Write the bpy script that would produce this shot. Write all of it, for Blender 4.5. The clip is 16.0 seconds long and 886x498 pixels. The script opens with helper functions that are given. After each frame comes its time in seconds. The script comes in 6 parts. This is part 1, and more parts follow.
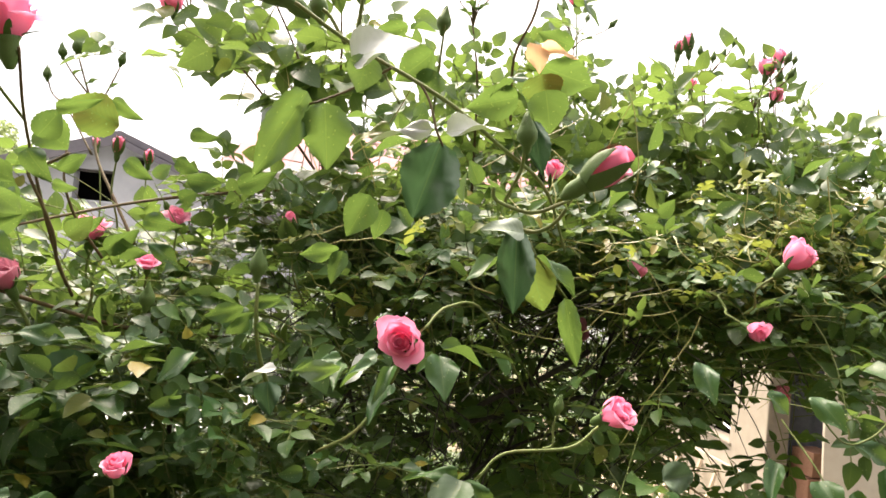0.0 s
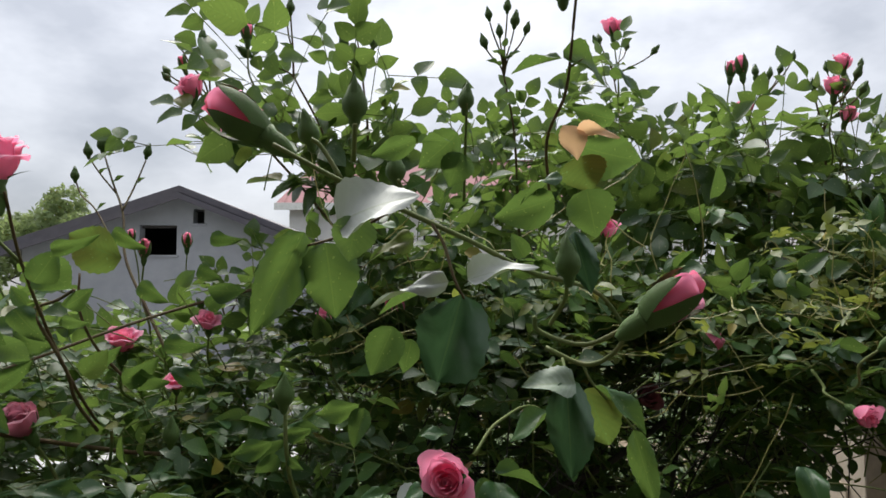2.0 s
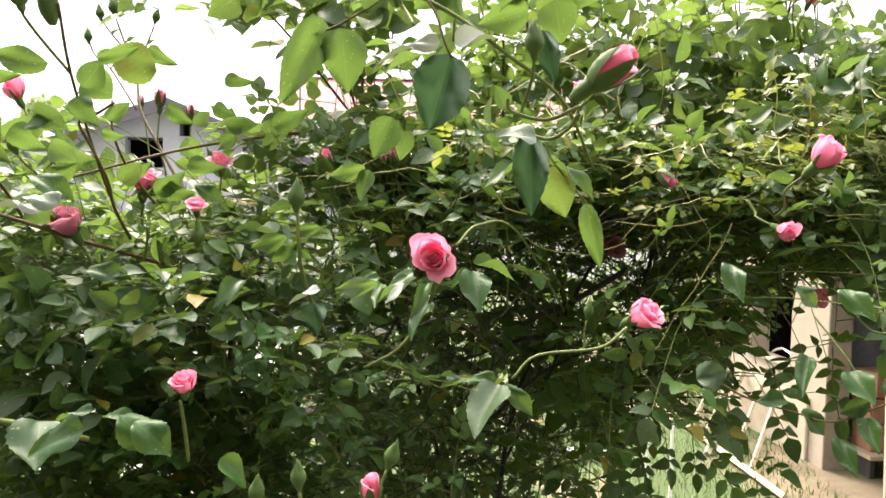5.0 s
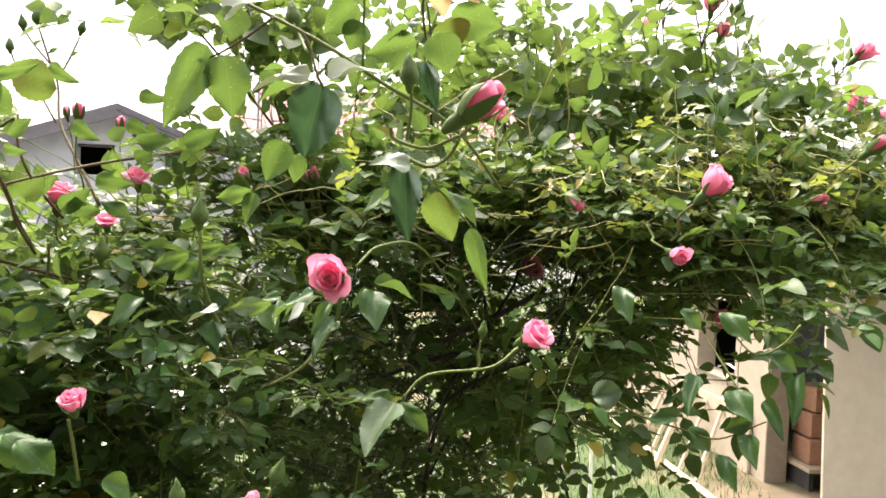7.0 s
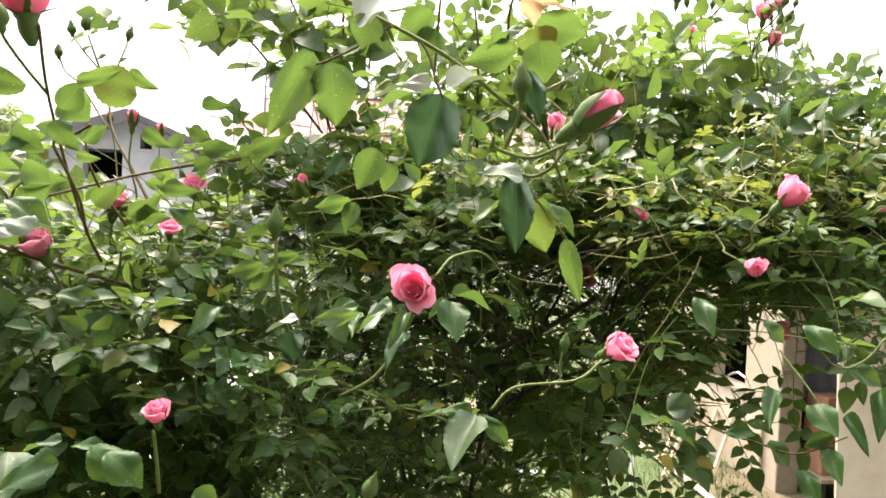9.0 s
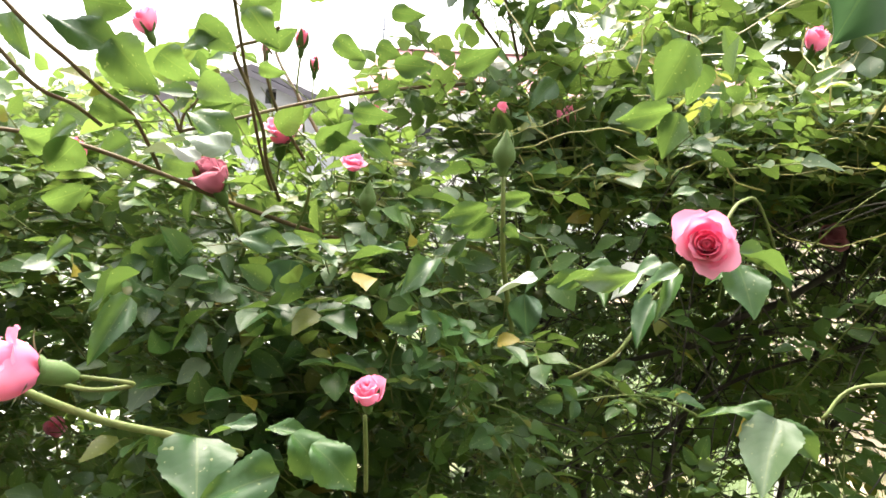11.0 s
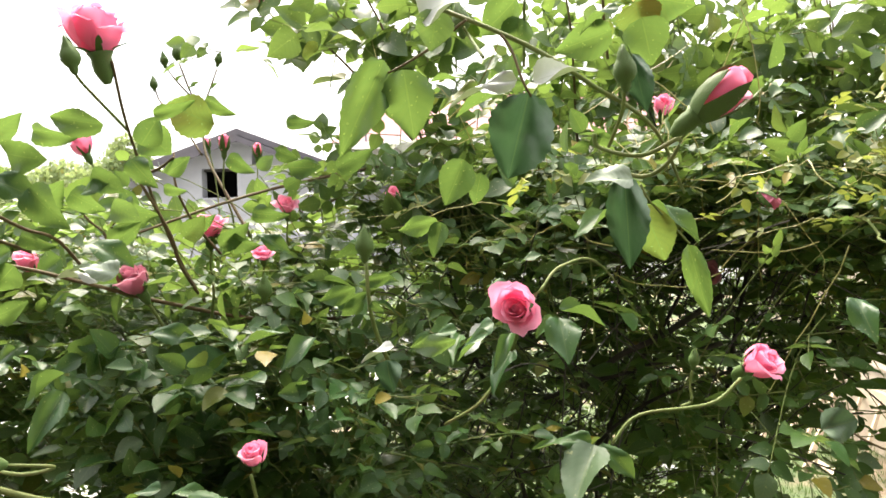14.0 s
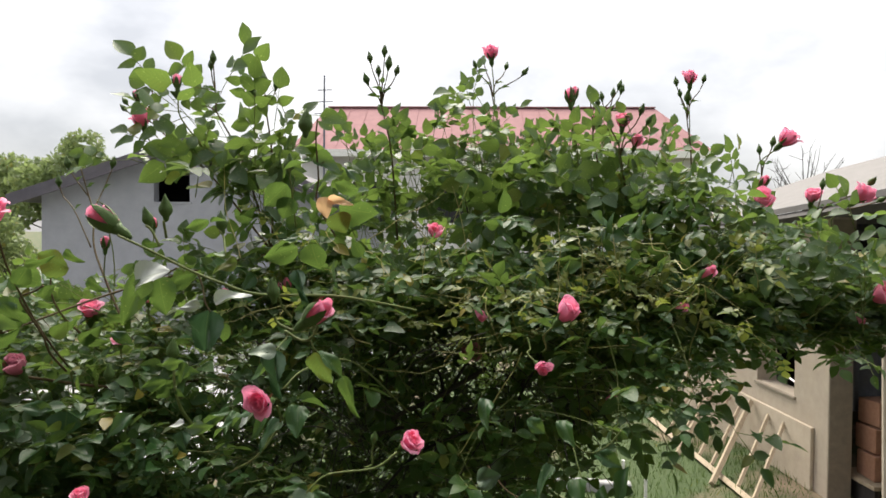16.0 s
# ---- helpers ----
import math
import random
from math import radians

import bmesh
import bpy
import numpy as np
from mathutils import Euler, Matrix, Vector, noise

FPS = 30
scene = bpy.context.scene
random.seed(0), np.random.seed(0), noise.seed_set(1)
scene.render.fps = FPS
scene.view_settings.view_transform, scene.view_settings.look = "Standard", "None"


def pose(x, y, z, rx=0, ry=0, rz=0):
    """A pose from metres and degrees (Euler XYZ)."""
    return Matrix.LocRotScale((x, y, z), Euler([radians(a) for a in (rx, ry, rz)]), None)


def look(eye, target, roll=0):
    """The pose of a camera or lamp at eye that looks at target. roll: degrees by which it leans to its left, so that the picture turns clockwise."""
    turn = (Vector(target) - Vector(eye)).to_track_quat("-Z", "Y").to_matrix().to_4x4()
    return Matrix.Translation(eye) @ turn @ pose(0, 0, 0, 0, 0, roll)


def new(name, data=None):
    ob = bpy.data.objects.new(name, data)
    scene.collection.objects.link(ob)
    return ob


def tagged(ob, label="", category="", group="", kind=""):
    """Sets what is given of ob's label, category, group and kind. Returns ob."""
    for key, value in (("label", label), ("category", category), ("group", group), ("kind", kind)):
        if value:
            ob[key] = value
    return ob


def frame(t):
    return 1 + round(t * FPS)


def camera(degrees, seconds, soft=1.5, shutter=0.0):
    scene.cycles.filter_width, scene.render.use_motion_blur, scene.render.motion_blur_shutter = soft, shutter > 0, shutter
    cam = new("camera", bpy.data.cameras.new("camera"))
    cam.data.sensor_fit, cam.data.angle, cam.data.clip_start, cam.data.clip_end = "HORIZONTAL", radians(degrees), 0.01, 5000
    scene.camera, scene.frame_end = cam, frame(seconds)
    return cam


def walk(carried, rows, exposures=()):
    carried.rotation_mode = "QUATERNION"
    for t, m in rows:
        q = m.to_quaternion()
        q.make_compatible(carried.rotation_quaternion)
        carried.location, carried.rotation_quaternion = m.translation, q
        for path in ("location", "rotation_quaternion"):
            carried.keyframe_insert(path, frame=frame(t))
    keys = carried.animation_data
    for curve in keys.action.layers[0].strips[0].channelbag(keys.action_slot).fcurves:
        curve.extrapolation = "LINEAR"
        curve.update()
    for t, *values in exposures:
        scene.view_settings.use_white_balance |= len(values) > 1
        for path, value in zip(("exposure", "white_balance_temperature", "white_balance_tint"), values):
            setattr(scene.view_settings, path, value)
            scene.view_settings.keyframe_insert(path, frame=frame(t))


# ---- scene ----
cam = camera(64.5, 16.0, 1.6)
PATH = [
    (0, (0.0, 0.0, 2.1), (-0.067, 1.998, 2.161), 5.2),
    (0.5, (-0.002, 0.023, 2.121), (-0.168, 2.011, 2.262), 3.2),
    (1, (-0.01, 0.055, 2.14), (-0.31, 2.025, 2.3), 1.3),
    (1.5, (-0.014, 0.067, 2.158), (-0.288, 2.045, 2.258), 1.4),
    (2, (0.009, 0.065, 2.168), (-0.226, 2.048, 2.282), 0.1),
    (2.5, (0.026, 0.043, 2.17), (-0.205, 2.024, 2.319), 0.3),
    (3, (0.03, 0.029, 2.155), (-0.324, 1.995, 2.254), -0.5),
    (3.5, (0.022, 0.02, 2.132), (-0.389, 1.978, 2.16), 0.8),
    (4, (0.021, 0.016, 2.103), (-0.395, 1.971, 2.026), 0.9),
    (4.5, (0.016, -0.003, 2.087), (-0.324, 1.966, 2.005), 0.8),
    (5, (0.019, -0.025, 2.079), (-0.177, 1.963, 1.978), 1.5),
    (5.2, (0.021, -0.031, 2.081), (-0.14, 1.96, 1.988), 1.5),
    (7.3, (0.073, -0.037, 2.091), (-0.006, 1.961, 2.048), 2.5),
    (7.5, (0.068, -0.041, 2.093), (-0.011, 1.958, 2.076), 2.6),
    (8, (0.052, -0.04, 2.093), (-0.046, 1.958, 2.078), 2.3),
    (8.5, (0.027, -0.038, 2.093), (-0.081, 1.959, 2.079), 2.5),
    (9, (0.005, -0.03, 2.088), (-0.087, 1.967, 2.046), 2.7),
    (9.5, (-0.019, -0.018, 2.08), (-0.209, 1.971, 1.986), 3.1),
    (10, (-0.05, 0.013, 2.065), (-0.391, 1.981, 1.964), 3.6),
    (10.2, (-0.064, 0.031, 2.077), (-0.475, 1.984, 1.938), 4.5),
    (12.3, (-0.145, 0.152, 2.047), (-0.482, 2.115, 1.86), 2.5),
    (12.5, (-0.144, 0.146, 2.047), (-0.471, 2.111, 1.872), 2.6),
    (13, (-0.126, 0.127, 2.054), (-0.417, 2.101, 1.916), 2.2),
    (13.5, (-0.094, 0.083, 2.077), (-0.386, 2.059, 1.971), 0.9),
    (14, (0.006, 0.024, 2.103), (-0.387, 1.984, 2.042), -1.5),
    (14.5, (0.104, -0.031, 2.128), (-0.283, 1.93, 2.063), 1.1),
    (15, (0.152, -0.089, 2.163), (-0.197, 1.88, 2.121), 0.9),
    (15.5, (0.2, -0.173, 2.196), (-0.082, 1.807, 2.185), 1.8),
    (16, (0.269, -0.214, 2.234), (-0.013, 1.765, 2.19), 0.5),
]
EXPOSURES = [(0.0, 1.83, 7350, 16), (0.3, 1.73, 7350, 16), (0.5, 1.43, 7050, 14), (0.8, 0.78, 6650, 11), (1.2, 0.33, 6450, 10), (2.0, 0.23, 6350, 10), (2.8, 0.2, 6250, 10), (3.4, 0.27, 6200, 10), (3.7, 0.55, 6400, 10), (4.0, 1.13, 6750, 9), (4.5, 1.75, 7150, 10), (5.2, 1.95, 7150, 12), (8.5, 1.93, 7200, 13), (9.5, 2.03, 7150, 10), (12.0, 2.55, 6900, 11), (12.5, 2.46, 6900, 11), (13.0, 2.18, 6900, 10), (14.8, 1.76, 7200, 13), (15.3, 1.13, 7050, 13), (15.6, 0.73, 6750, 10), (16.0, 0.61, 6750, 10)]
walk(cam, [(t, look(eye, target, roll)) for t, eye, target, roll in PATH], EXPOSURES)

# ---- world, sun ----
SUN_ELEV, SUN_AZ = radians(55), radians(-22)
world = bpy.data.worlds.new("overcast_sky")
scene.world = world
world.use_nodes = True
wn, wl = world.node_tree.nodes, world.node_tree.links
wn.clear()
w_out, w_bg = wn.new("ShaderNodeOutputWorld"), wn.new("ShaderNodeBackground")
w_sky = wn.new("ShaderNodeTexSky")
w_sky.sky_type, w_sky.sun_disc, w_sky.sun_elevation, w_sky.sun_rotation = "NISHITA", False, SUN_ELEV, SUN_AZ
w_dim = wn.new("ShaderNodeMix")
w_dim.data_type, w_dim.blend_type = "RGBA", "MULTIPLY"
w_dim.inputs[0].default_value = 1.0
w_dim.inputs[7].default_value = (0.16, 0.16, 0.16, 1)
w_co, w_map = wn.new("ShaderNodeTexCoord"), wn.new("ShaderNodeMapping")
w_map.inputs["Scale"].default_value = (1.0, 1.0, 1.9)
w_noise = wn.new("ShaderNodeTexNoise")
w_noise.inputs["Scale"].default_value, w_noise.inputs["Detail"].default_value, w_noise.inputs["Roughness"].default_value = 2.2, 6.0, 0.55
w_ramp = wn.new("ShaderNodeValToRGB")
w_ramp.color_ramp.elements[0].position, w_ramp.color_ramp.elements[0].color = 0.40, (0.47, 0.48, 0.51, 1)
w_ramp.color_ramp.elements[1].position, w_ramp.color_ramp.elements[1].color = 0.64, (0.90, 0.90, 0.92, 1)
w_mix = wn.new("ShaderNodeMix")
w_mix.data_type = "RGBA"
w_mix.inputs[0].default_value = 0.9
wl.new(w_co.outputs["Generated"], w_map.inputs["Vector"])
wl.new(w_map.outputs["Vector"], w_noise.inputs["Vector"])
wl.new(w_noise.outputs["Fac"], w_ramp.inputs["Fac"])
wl.new(w_sky.outputs["Color"], w_dim.inputs[6])
wl.new(w_dim.outputs[2], w_mix.inputs[6])
wl.new(w_ramp.outputs["Color"], w_mix.inputs[7])
# an overcast sky is about twice as bright overhead as near the horizon
w_sep, w_rise, w_grade = wn.new("ShaderNodeSeparateXYZ"), wn.new("ShaderNodeMapRange"), wn.new("ShaderNodeMix")
w_rise.inputs["From Min"].default_value, w_rise.inputs["From Max"].default_value = 0.0, 1.0
w_rise.inputs["To Min"].default_value, w_rise.inputs["To Max"].default_value = 0.36, 1.0
w_grade.data_type, w_grade.blend_type = "RGBA", "MULTIPLY"
w_grade.inputs[0].default_value = 1.0
wl.new(w_co.outputs["Generated"], w_sep.inputs["Vector"])
wl.new(w_sep.outputs["Z"], w_rise.inputs["Value"])
wl.new(w_mix.outputs[2], w_grade.inputs[6])
wl.new(w_rise.outputs["Result"], w_grade.inputs[7])
wl.new(w_grade.outputs[2], w_bg.inputs["Color"])
w_bg.inputs["Strength"].default_value = 2.0
wl.new(w_bg.outputs["Background"], w_out.inputs["Surface"])
sun_data = bpy.data.lights.new("sun", "SUN")
sun_data.energy, sun_data.angle, sun_data.color = 5.0, radians(38), (1.0, 0.95, 0.86)
sun = new("sun", sun_data)
sun_way = Vector((math.sin(SUN_AZ) * math.cos(SUN_ELEV), math.cos(SUN_AZ) * math.cos(SUN_ELEV), math.sin(SUN_ELEV)))
sun.matrix_world = look(tuple(sun_way * 40), (0, 0, 0))


# ---- materials ----
class Mat:
    """A small builder of node materials."""

    def __init__(self, name):
        self.m = bpy.data.materials.new(name)
        self.m.use_nodes = True
        self.n, self.l = self.m.node_tree.nodes, self.m.node_tree.links
        self.b = self.n["Principled BSDF"]

    def node(self, kind, **inputs):
        nd = self.n.new(kind)
        for key, value in inputs.items():
            nd.inputs[key.replace("_", " ")].default_value = value
        return nd

    def noise(self, scale, detail=4.0, rough=0.6, stretch=None):
        tc = self.n.new("ShaderNodeTexCoord")
        nz = self.node("ShaderNodeTexNoise", Scale=scale, Detail=detail, Roughness=rough)
        if stretch:
            mp = self.n.new("ShaderNodeMapping")
            mp.inputs["Scale"].default_value = stretch
            self.l.new(tc.outputs["Object"], mp.inputs["Vector"])
            self.l.new(mp.outputs["Vector"], nz.inputs["Vector"])
        else:
            self.l.new(tc.outputs["Object"], nz.inputs["Vector"])
        return nz.outputs["Fac"]

    def ramp(self, fac, *stops):
        rp = self.n.new("ShaderNodeValToRGB")
        while len(rp.color_ramp.elements) < len(stops):
            rp.color_ramp.elements.new(0.5)
        for el, (pos, col) in zip(rp.color_ramp.elements, stops):
            el.position, el.color = pos, (*col, 1)
        self.l.new(fac, rp.inputs["Fac"])
        return rp.outputs["Color"]

    def mix(self, fac, a, b, blend="MIX"):
        mx = self.n.new("ShaderNodeMix")
        mx.data_type, mx.blend_type = "RGBA", blend
        for sock, value in ((0, fac), (6, a), (7, b)):
            if isinstance(value, (int, float)):
                mx.inputs[sock].default_value = value
            elif isinstance(value, tuple):
                mx.inputs[sock].default_value = (*value, 1)
            else:
                self.l.new(value, mx.inputs[sock])
        return mx.outputs[2]

    def math(self, op, a, b=0.0):
        mt = self.n.new("ShaderNodeMath")
        mt.operation = op
        for sock, value in ((0, a), (1, b)):
            if isinstance(value, (int, float)):
                mt.inputs[sock].default_value = value
            else:
                self.l.new(value, mt.inputs[sock])
        return mt.outputs[0]

    def rand(self):
        """A number of its own for each object and each loose piece."""
        a, g = self.n.new("ShaderNodeObjectInfo"), self.n.new("ShaderNodeNewGeometry")
        return self.math("FRACT", self.math("ADD", a.outputs["Random"], g.outputs["Random Per Island"]))

    def bump(self, height, strength, distance=0.01):
        bp = self.node("ShaderNodeBump", Strength=strength, Distance=distance)
        self.l.new(height, bp.inputs["Height"])
        self.l.new(bp.outputs["Normal"], self.b.inputs["Normal"])

    def base(self, col, rough=0.6, metal=0.0, spec=0.5):
        if isinstance(col, tuple):
            self.b.inputs["Base Color"].default_value = (*col, 1)
        else:
            self.l.new(col, self.b.inputs["Base Color"])
        if isinstance(rough, (int, float)):
            self.b.inputs["Roughness"].default_value = rough
        else:
            self.l.new(rough, self.b.inputs["Roughness"])
        self.b.inputs["Metallic"].default_value = metal
        self.b.inputs["Specular IOR Level"].default_value = spec
        return self.m

    def thin(self, col, amount):
        """Light that comes through a thin sheet."""
        tr, mx = self.n.new("ShaderNodeBsdfTranslucent"), self.n.new("ShaderNodeMixShader")
        if isinstance(col, tuple):
            tr.inputs["Color"].default_value = (*col, 1)
        else:
            self.l.new(col, tr.inputs["Color"])
        mx.inputs[0].default_value = amount
        self.l.new(self.b.outputs["BSDF"], mx.inputs[1])
        self.l.new(tr.outputs["BSDF"], mx.inputs[2])
        self.l.new(mx.outputs["Shader"], self.n["Material Output"].inputs["Surface"])


def leaf_material(name, dark, mid, light, through_col, amount, rough, spots=0.0):
    k = Mat(name)
    r = k.rand()
    # the pale grey-green stops paint sky sheen onto a few leaves
    col = k.ramp(r, (0.0, dark), (0.45, mid), (0.80, light), (0.90, light), (0.905, (0.13, 0.19, 0.12)), (0.94, (0.12, 0.18, 0.10)), (0.945, (0.15, 0.17, 0.03)), (0.98, (0.17, 0.16, 0.03)), (0.985, (0.32, 0.23, 0.03)))
    uv = k.n.new("ShaderNodeUVMap")
    sep = k.n.new("ShaderNodeSeparateXYZ")
    k.l.new(uv.outputs["UV"], sep.inputs[0])
    across = k.math("ABSOLUTE", k.math("SUBTRACT", sep.outputs[0], 0.5))
    rib = k.math("LESS_THAN", across, 0.018)
    slant = k.math("SUBTRACT", sep.outputs[1], k.math("MULTIPLY", across, 0.55))
    vein = k.math("POWER", k.math("ABSOLUTE", k.math("SINE", k.math("MULTIPLY", slant, 25.0))), 6.0)
    blot = k.noise(90.0, 3.0)
    col = k.mix(k.math("MULTIPLY", blot, 0.35), col, mid)
    col = k.mix(k.math("MULTIPLY", vein, 0.10), col, light)
    col = k.mix(k.math("MULTIPLY", rib, 0.3), col, (0.20, 0.26, 0.08))
    if spots:
        bite = k.ramp(k.noise(spots, 1.0), (0.69, (0, 0, 0)), (0.73, (1, 1, 1)))
        col = k.mix(k.math("MULTIPLY", bite, 0.6), col, (0.42, 0.46, 0.20))
    k.base(col, k.math("ADD", rough, k.math("MULTIPLY", blot, 0.18)), 0.0, 0.42)
    k.bump(k.math("ADD", k.math("MULTIPLY", vein, -1.0), k.math("MULTIPLY", blot, 0.9)), 0.06, 0.0012)
    k.thin(k.mix(k.math("MULTIPLY", vein, 0.15), through_col, mid), amount)
    return k.m


LEAF = leaf_material("rose_leaf", (0.018, 0.054, 0.016), (0.028, 0.083, 0.021), (0.064, 0.138, 0.031), (0.157, 0.240, 0.047), 0.45, 0.35, 260.0)
LEAF_FINE = leaf_material("rose_leaf_near", (0.016, 0.062, 0.017), (0.025, 0.088, 0.022), (0.052, 0.130, 0.030), (0.106, 0.172, 0.034), 0.43, 0.35, 13.0)
LEAF_YOUNG = leaf_material("rose_leaf_young", (0.075, 0.120, 0.022), (0.110, 0.150, 0.026), (0.160, 0.180, 0.035), (0.24, 0.28, 0.05), 0.45, 0.4)
# sky glare on tilted leaves, put into a pale base colour
LEAF_PALE = leaf_material("rose_leaf_sky_sheen", (0.40, 0.43, 0.40), (0.44, 0.47, 0.44), (0.47, 0.50, 0.46), (0.18, 0.25, 0.08), 0.15, 0.4)
LEAF_DARK = leaf_material("rose_leaf_dark", (0.025, 0.070, 0.029), (0.033, 0.085, 0.034), (0.045, 0.105, 0.041), (0.06, 0.13, 0.05), 0.2, 0.35)


def petal_material(name, pale, deep, through_col):
    k = Mat(name)
    uv = k.n.new("ShaderNodeUVMap")
    sep = k.n.new("ShaderNodeSeparateXYZ")
    k.l.new(uv.outputs["UV"], sep.inputs[0])
    grain = k.noise(260.0, 3.0, 0.6, (1, 1, 0.2))
    col = k.mix(k.math("POWER", sep.outputs[1], 1.6), deep, pale)
    col = k.mix(k.math("MULTIPLY", grain, 0.25), col, deep)
    k.base(col, 0.62, 0.0, 0.3)
    k.bump(grain, 0.12, 0.0006)
    k.thin(through_col, 0.42)
    return k.m


PETAL = petal_material("rose_petal", (0.90, 0.43, 0.58), (0.84, 0.21, 0.39), (0.92, 0.31, 0.48))
PETAL_DEEP = petal_material("rose_petal_heart", (0.89, 0.31, 0.46), (0.79, 0.16, 0.29), (0.9, 0.24, 0.38))
PETAL_DUSK = petal_material("dusky_petal", (0.58, 0.26, 0.33), (0.40, 0.12, 0.18), (0.55, 0.17, 0.24))
PETAL_OLD = petal_material("faded_petal", (0.84, 0.58, 0.38), (0.70, 0.38, 0.20), (0.80, 0.52, 0.28))


def grained(name, a, b, scale, rough, bump=0.3, stretch=None, metal=0.0, c=None, dist=0.004, spec=0.5):
    k = Mat(name)
    big, small = k.noise(scale * 0.22, 3.0), k.noise(scale, 5.0, 0.65, stretch)
    col = k.ramp(small, (0.3, a), (0.7, b))
    col = k.mix(k.math("MULTIPLY", k.ramp(big, (0.45, (0, 0, 0)), (0.7, (1, 1, 1))), 0.45), col, c or a)
    k.base(col, rough, metal, spec)
    k.bump(small, bump, dist)
    return k.m


CALYX = grained("green_calyx", (0.055, 0.110, 0.028), (0.095, 0.165, 0.042), 260, 0.6, 0.3, None, 0.0, (0.085, 0.085, 0.035), 0.0008, 0.25)
CANE_GREEN = grained("green_cane", (0.09, 0.13, 0.035), (0.15, 0.19, 0.055), 180, 0.65, 0.15, None, 0.0, (0.17, 0.13, 0.06), 0.0006, 0.25)
CANE_RED = grained("reddish_cane", (0.075, 0.050, 0.028), (0.12, 0.10, 0.042), 180, 0.7, 0.2, None, 0.0, (0.09, 0.03, 0.025), 0.0006, 0.2)
CANE_YELLOW = grained("yellowing_stem", (0.20, 0.21, 0.045), (0.30, 0.28, 0.075), 160, 0.5, 0.15, None, 0.0, (0.24, 0.17, 0.06), 0.0006)
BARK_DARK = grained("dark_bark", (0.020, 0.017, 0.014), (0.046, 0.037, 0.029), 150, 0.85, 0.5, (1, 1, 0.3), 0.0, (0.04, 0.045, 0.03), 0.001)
PLASTER = grained("cream_plaster", (0.36, 0.30, 0.235), (0.43, 0.365, 0.29), 9, 0.9, 0.2, None, 0.0, (0.38, 0.31, 0.225))
CONCRETE = grained("worn_pale_concrete", (0.28, 0.28, 0.275), (0.36, 0.355, 0.35), 7, 0.9, 0.4, None, 0.0, (0.29, 0.28, 0.27), 0.006)
# tan darkened to carry the shade under the shed roof
PLASTER_TAN = grained("tan_render_with_shade", (0.21, 0.175, 0.135), (0.28, 0.235, 0.18), 12, 0.92, 0.35, None, 0.0, (0.17, 0.14, 0.11))
PLINTH = grained("stained_plinth_render", (0.41, 0.34, 0.26), (0.50, 0.43, 0.33), 6, 0.92, 0.4, None, 0.0, (0.33, 0.26, 0.19), 0.01)
GREY_WALL = grained("grey_house_render", (0.235, 0.245, 0.265), (0.29, 0.30, 0.32), 3, 0.9, 0.2, None, 0.0, (0.20, 0.21, 0.225), 0.01)
WHITE_WALL = grained("white_house_render", (0.56, 0.55, 0.53), (0.64, 0.63, 0.61), 2, 0.9, 0.1, None, 0.0, (0.60, 0.59, 0.57), 0.01)
DARK_ROOF = grained("dark_roof_sheet", (0.045, 0.04, 0.055), (0.075, 0.07, 0.085), 4, 0.6, 0.2, (1, 6, 1), 0.0, (0.09, 0.08, 0.08), 0.01)
RED_ROOF = grained("faded_red_metal_roof", (0.26, 0.138, 0.142), (0.31, 0.17, 0.172), 3, 0.85, 0.1, None, 0.0, (0.29, 0.17, 0.175), 0.01, 0.1)
GREY_ROOF = grained("grey_fibre_cement_roof", (0.145, 0.137, 0.132), (0.185, 0.174, 0.168), 8, 0.9, 0.3, None, 0.0, (0.13, 0.125, 0.115), 0.01)
# dark timbers, and near-black for the shaded bay and the unseen wall
TIMBER_AND_SHADE = grained("dark_timber_and_shade", (0.028, 0.025, 0.024), (0.055, 0.048, 0.044), 20, 0.8, 0.4, (1, 1, 0.2), 0.0, (0.02, 0.02, 0.02), 0.004)
SLAT_WOOD = grained("weathered_pale_wood", (0.30, 0.24, 0.16), (0.42, 0.34, 0.24), 40, 0.8, 0.4, (1, 1, 0.12), 0.0, (0.22, 0.17, 0.12), 0.003)
BOARD = grained("cream_board", (0.38, 0.32, 0.25), (0.45, 0.39, 0.31), 7, 0.75, 0.12, None, 0.0, (0.41, 0.33, 0.24), 0.003)
CLAY = grained("brown_clay_block", (0.26, 0.13, 0.08), (0.36, 0.19, 0.12), 25, 0.9, 0.5, None, 0.0, (0.20, 0.10, 0.07), 0.004)
TARP = grained("blue_grey_tarpaulin", (0.10, 0.11, 0.14), (0.15, 0.16, 0.19), 14, 0.55, 0.3, None, 0.0, (0.07, 0.08, 0.10), 0.01)
WHITE_PAINT = grained("white_painted_stake", (0.66, 0.66, 0.62), (0.78, 0.78, 0.74), 60, 0.6, 0.2, None, 0.0, (0.5, 0.5, 0.44), 0.002)
STEEL = grained("galvanised_metal", (0.42, 0.43, 0.44), (0.55, 0.56, 0.57), 30, 0.4, 0.1, None, 0.8, (0.36, 0.36, 0.37), 0.001)
BLACK_GAP = grained("dark_unlit_room", (0.012, 0.012, 0.014), (0.02, 0.02, 0.022), 3, 0.9, 0.1)
TREE_LEAF = leaf_material("tree_leaf", (0.11, 0.15, 0.06), (0.14, 0.19, 0.08), (0.18, 0.23, 0.10), (0.30, 0.38, 0.14), 0.4, 0.55)
GRASS = leaf_material("grass_blade", (0.03, 0.06, 0.014), (0.045, 0.085, 0.02), (0.075, 0.11, 0.028), (0.09, 0.16, 0.025), 0.3, 0.5)


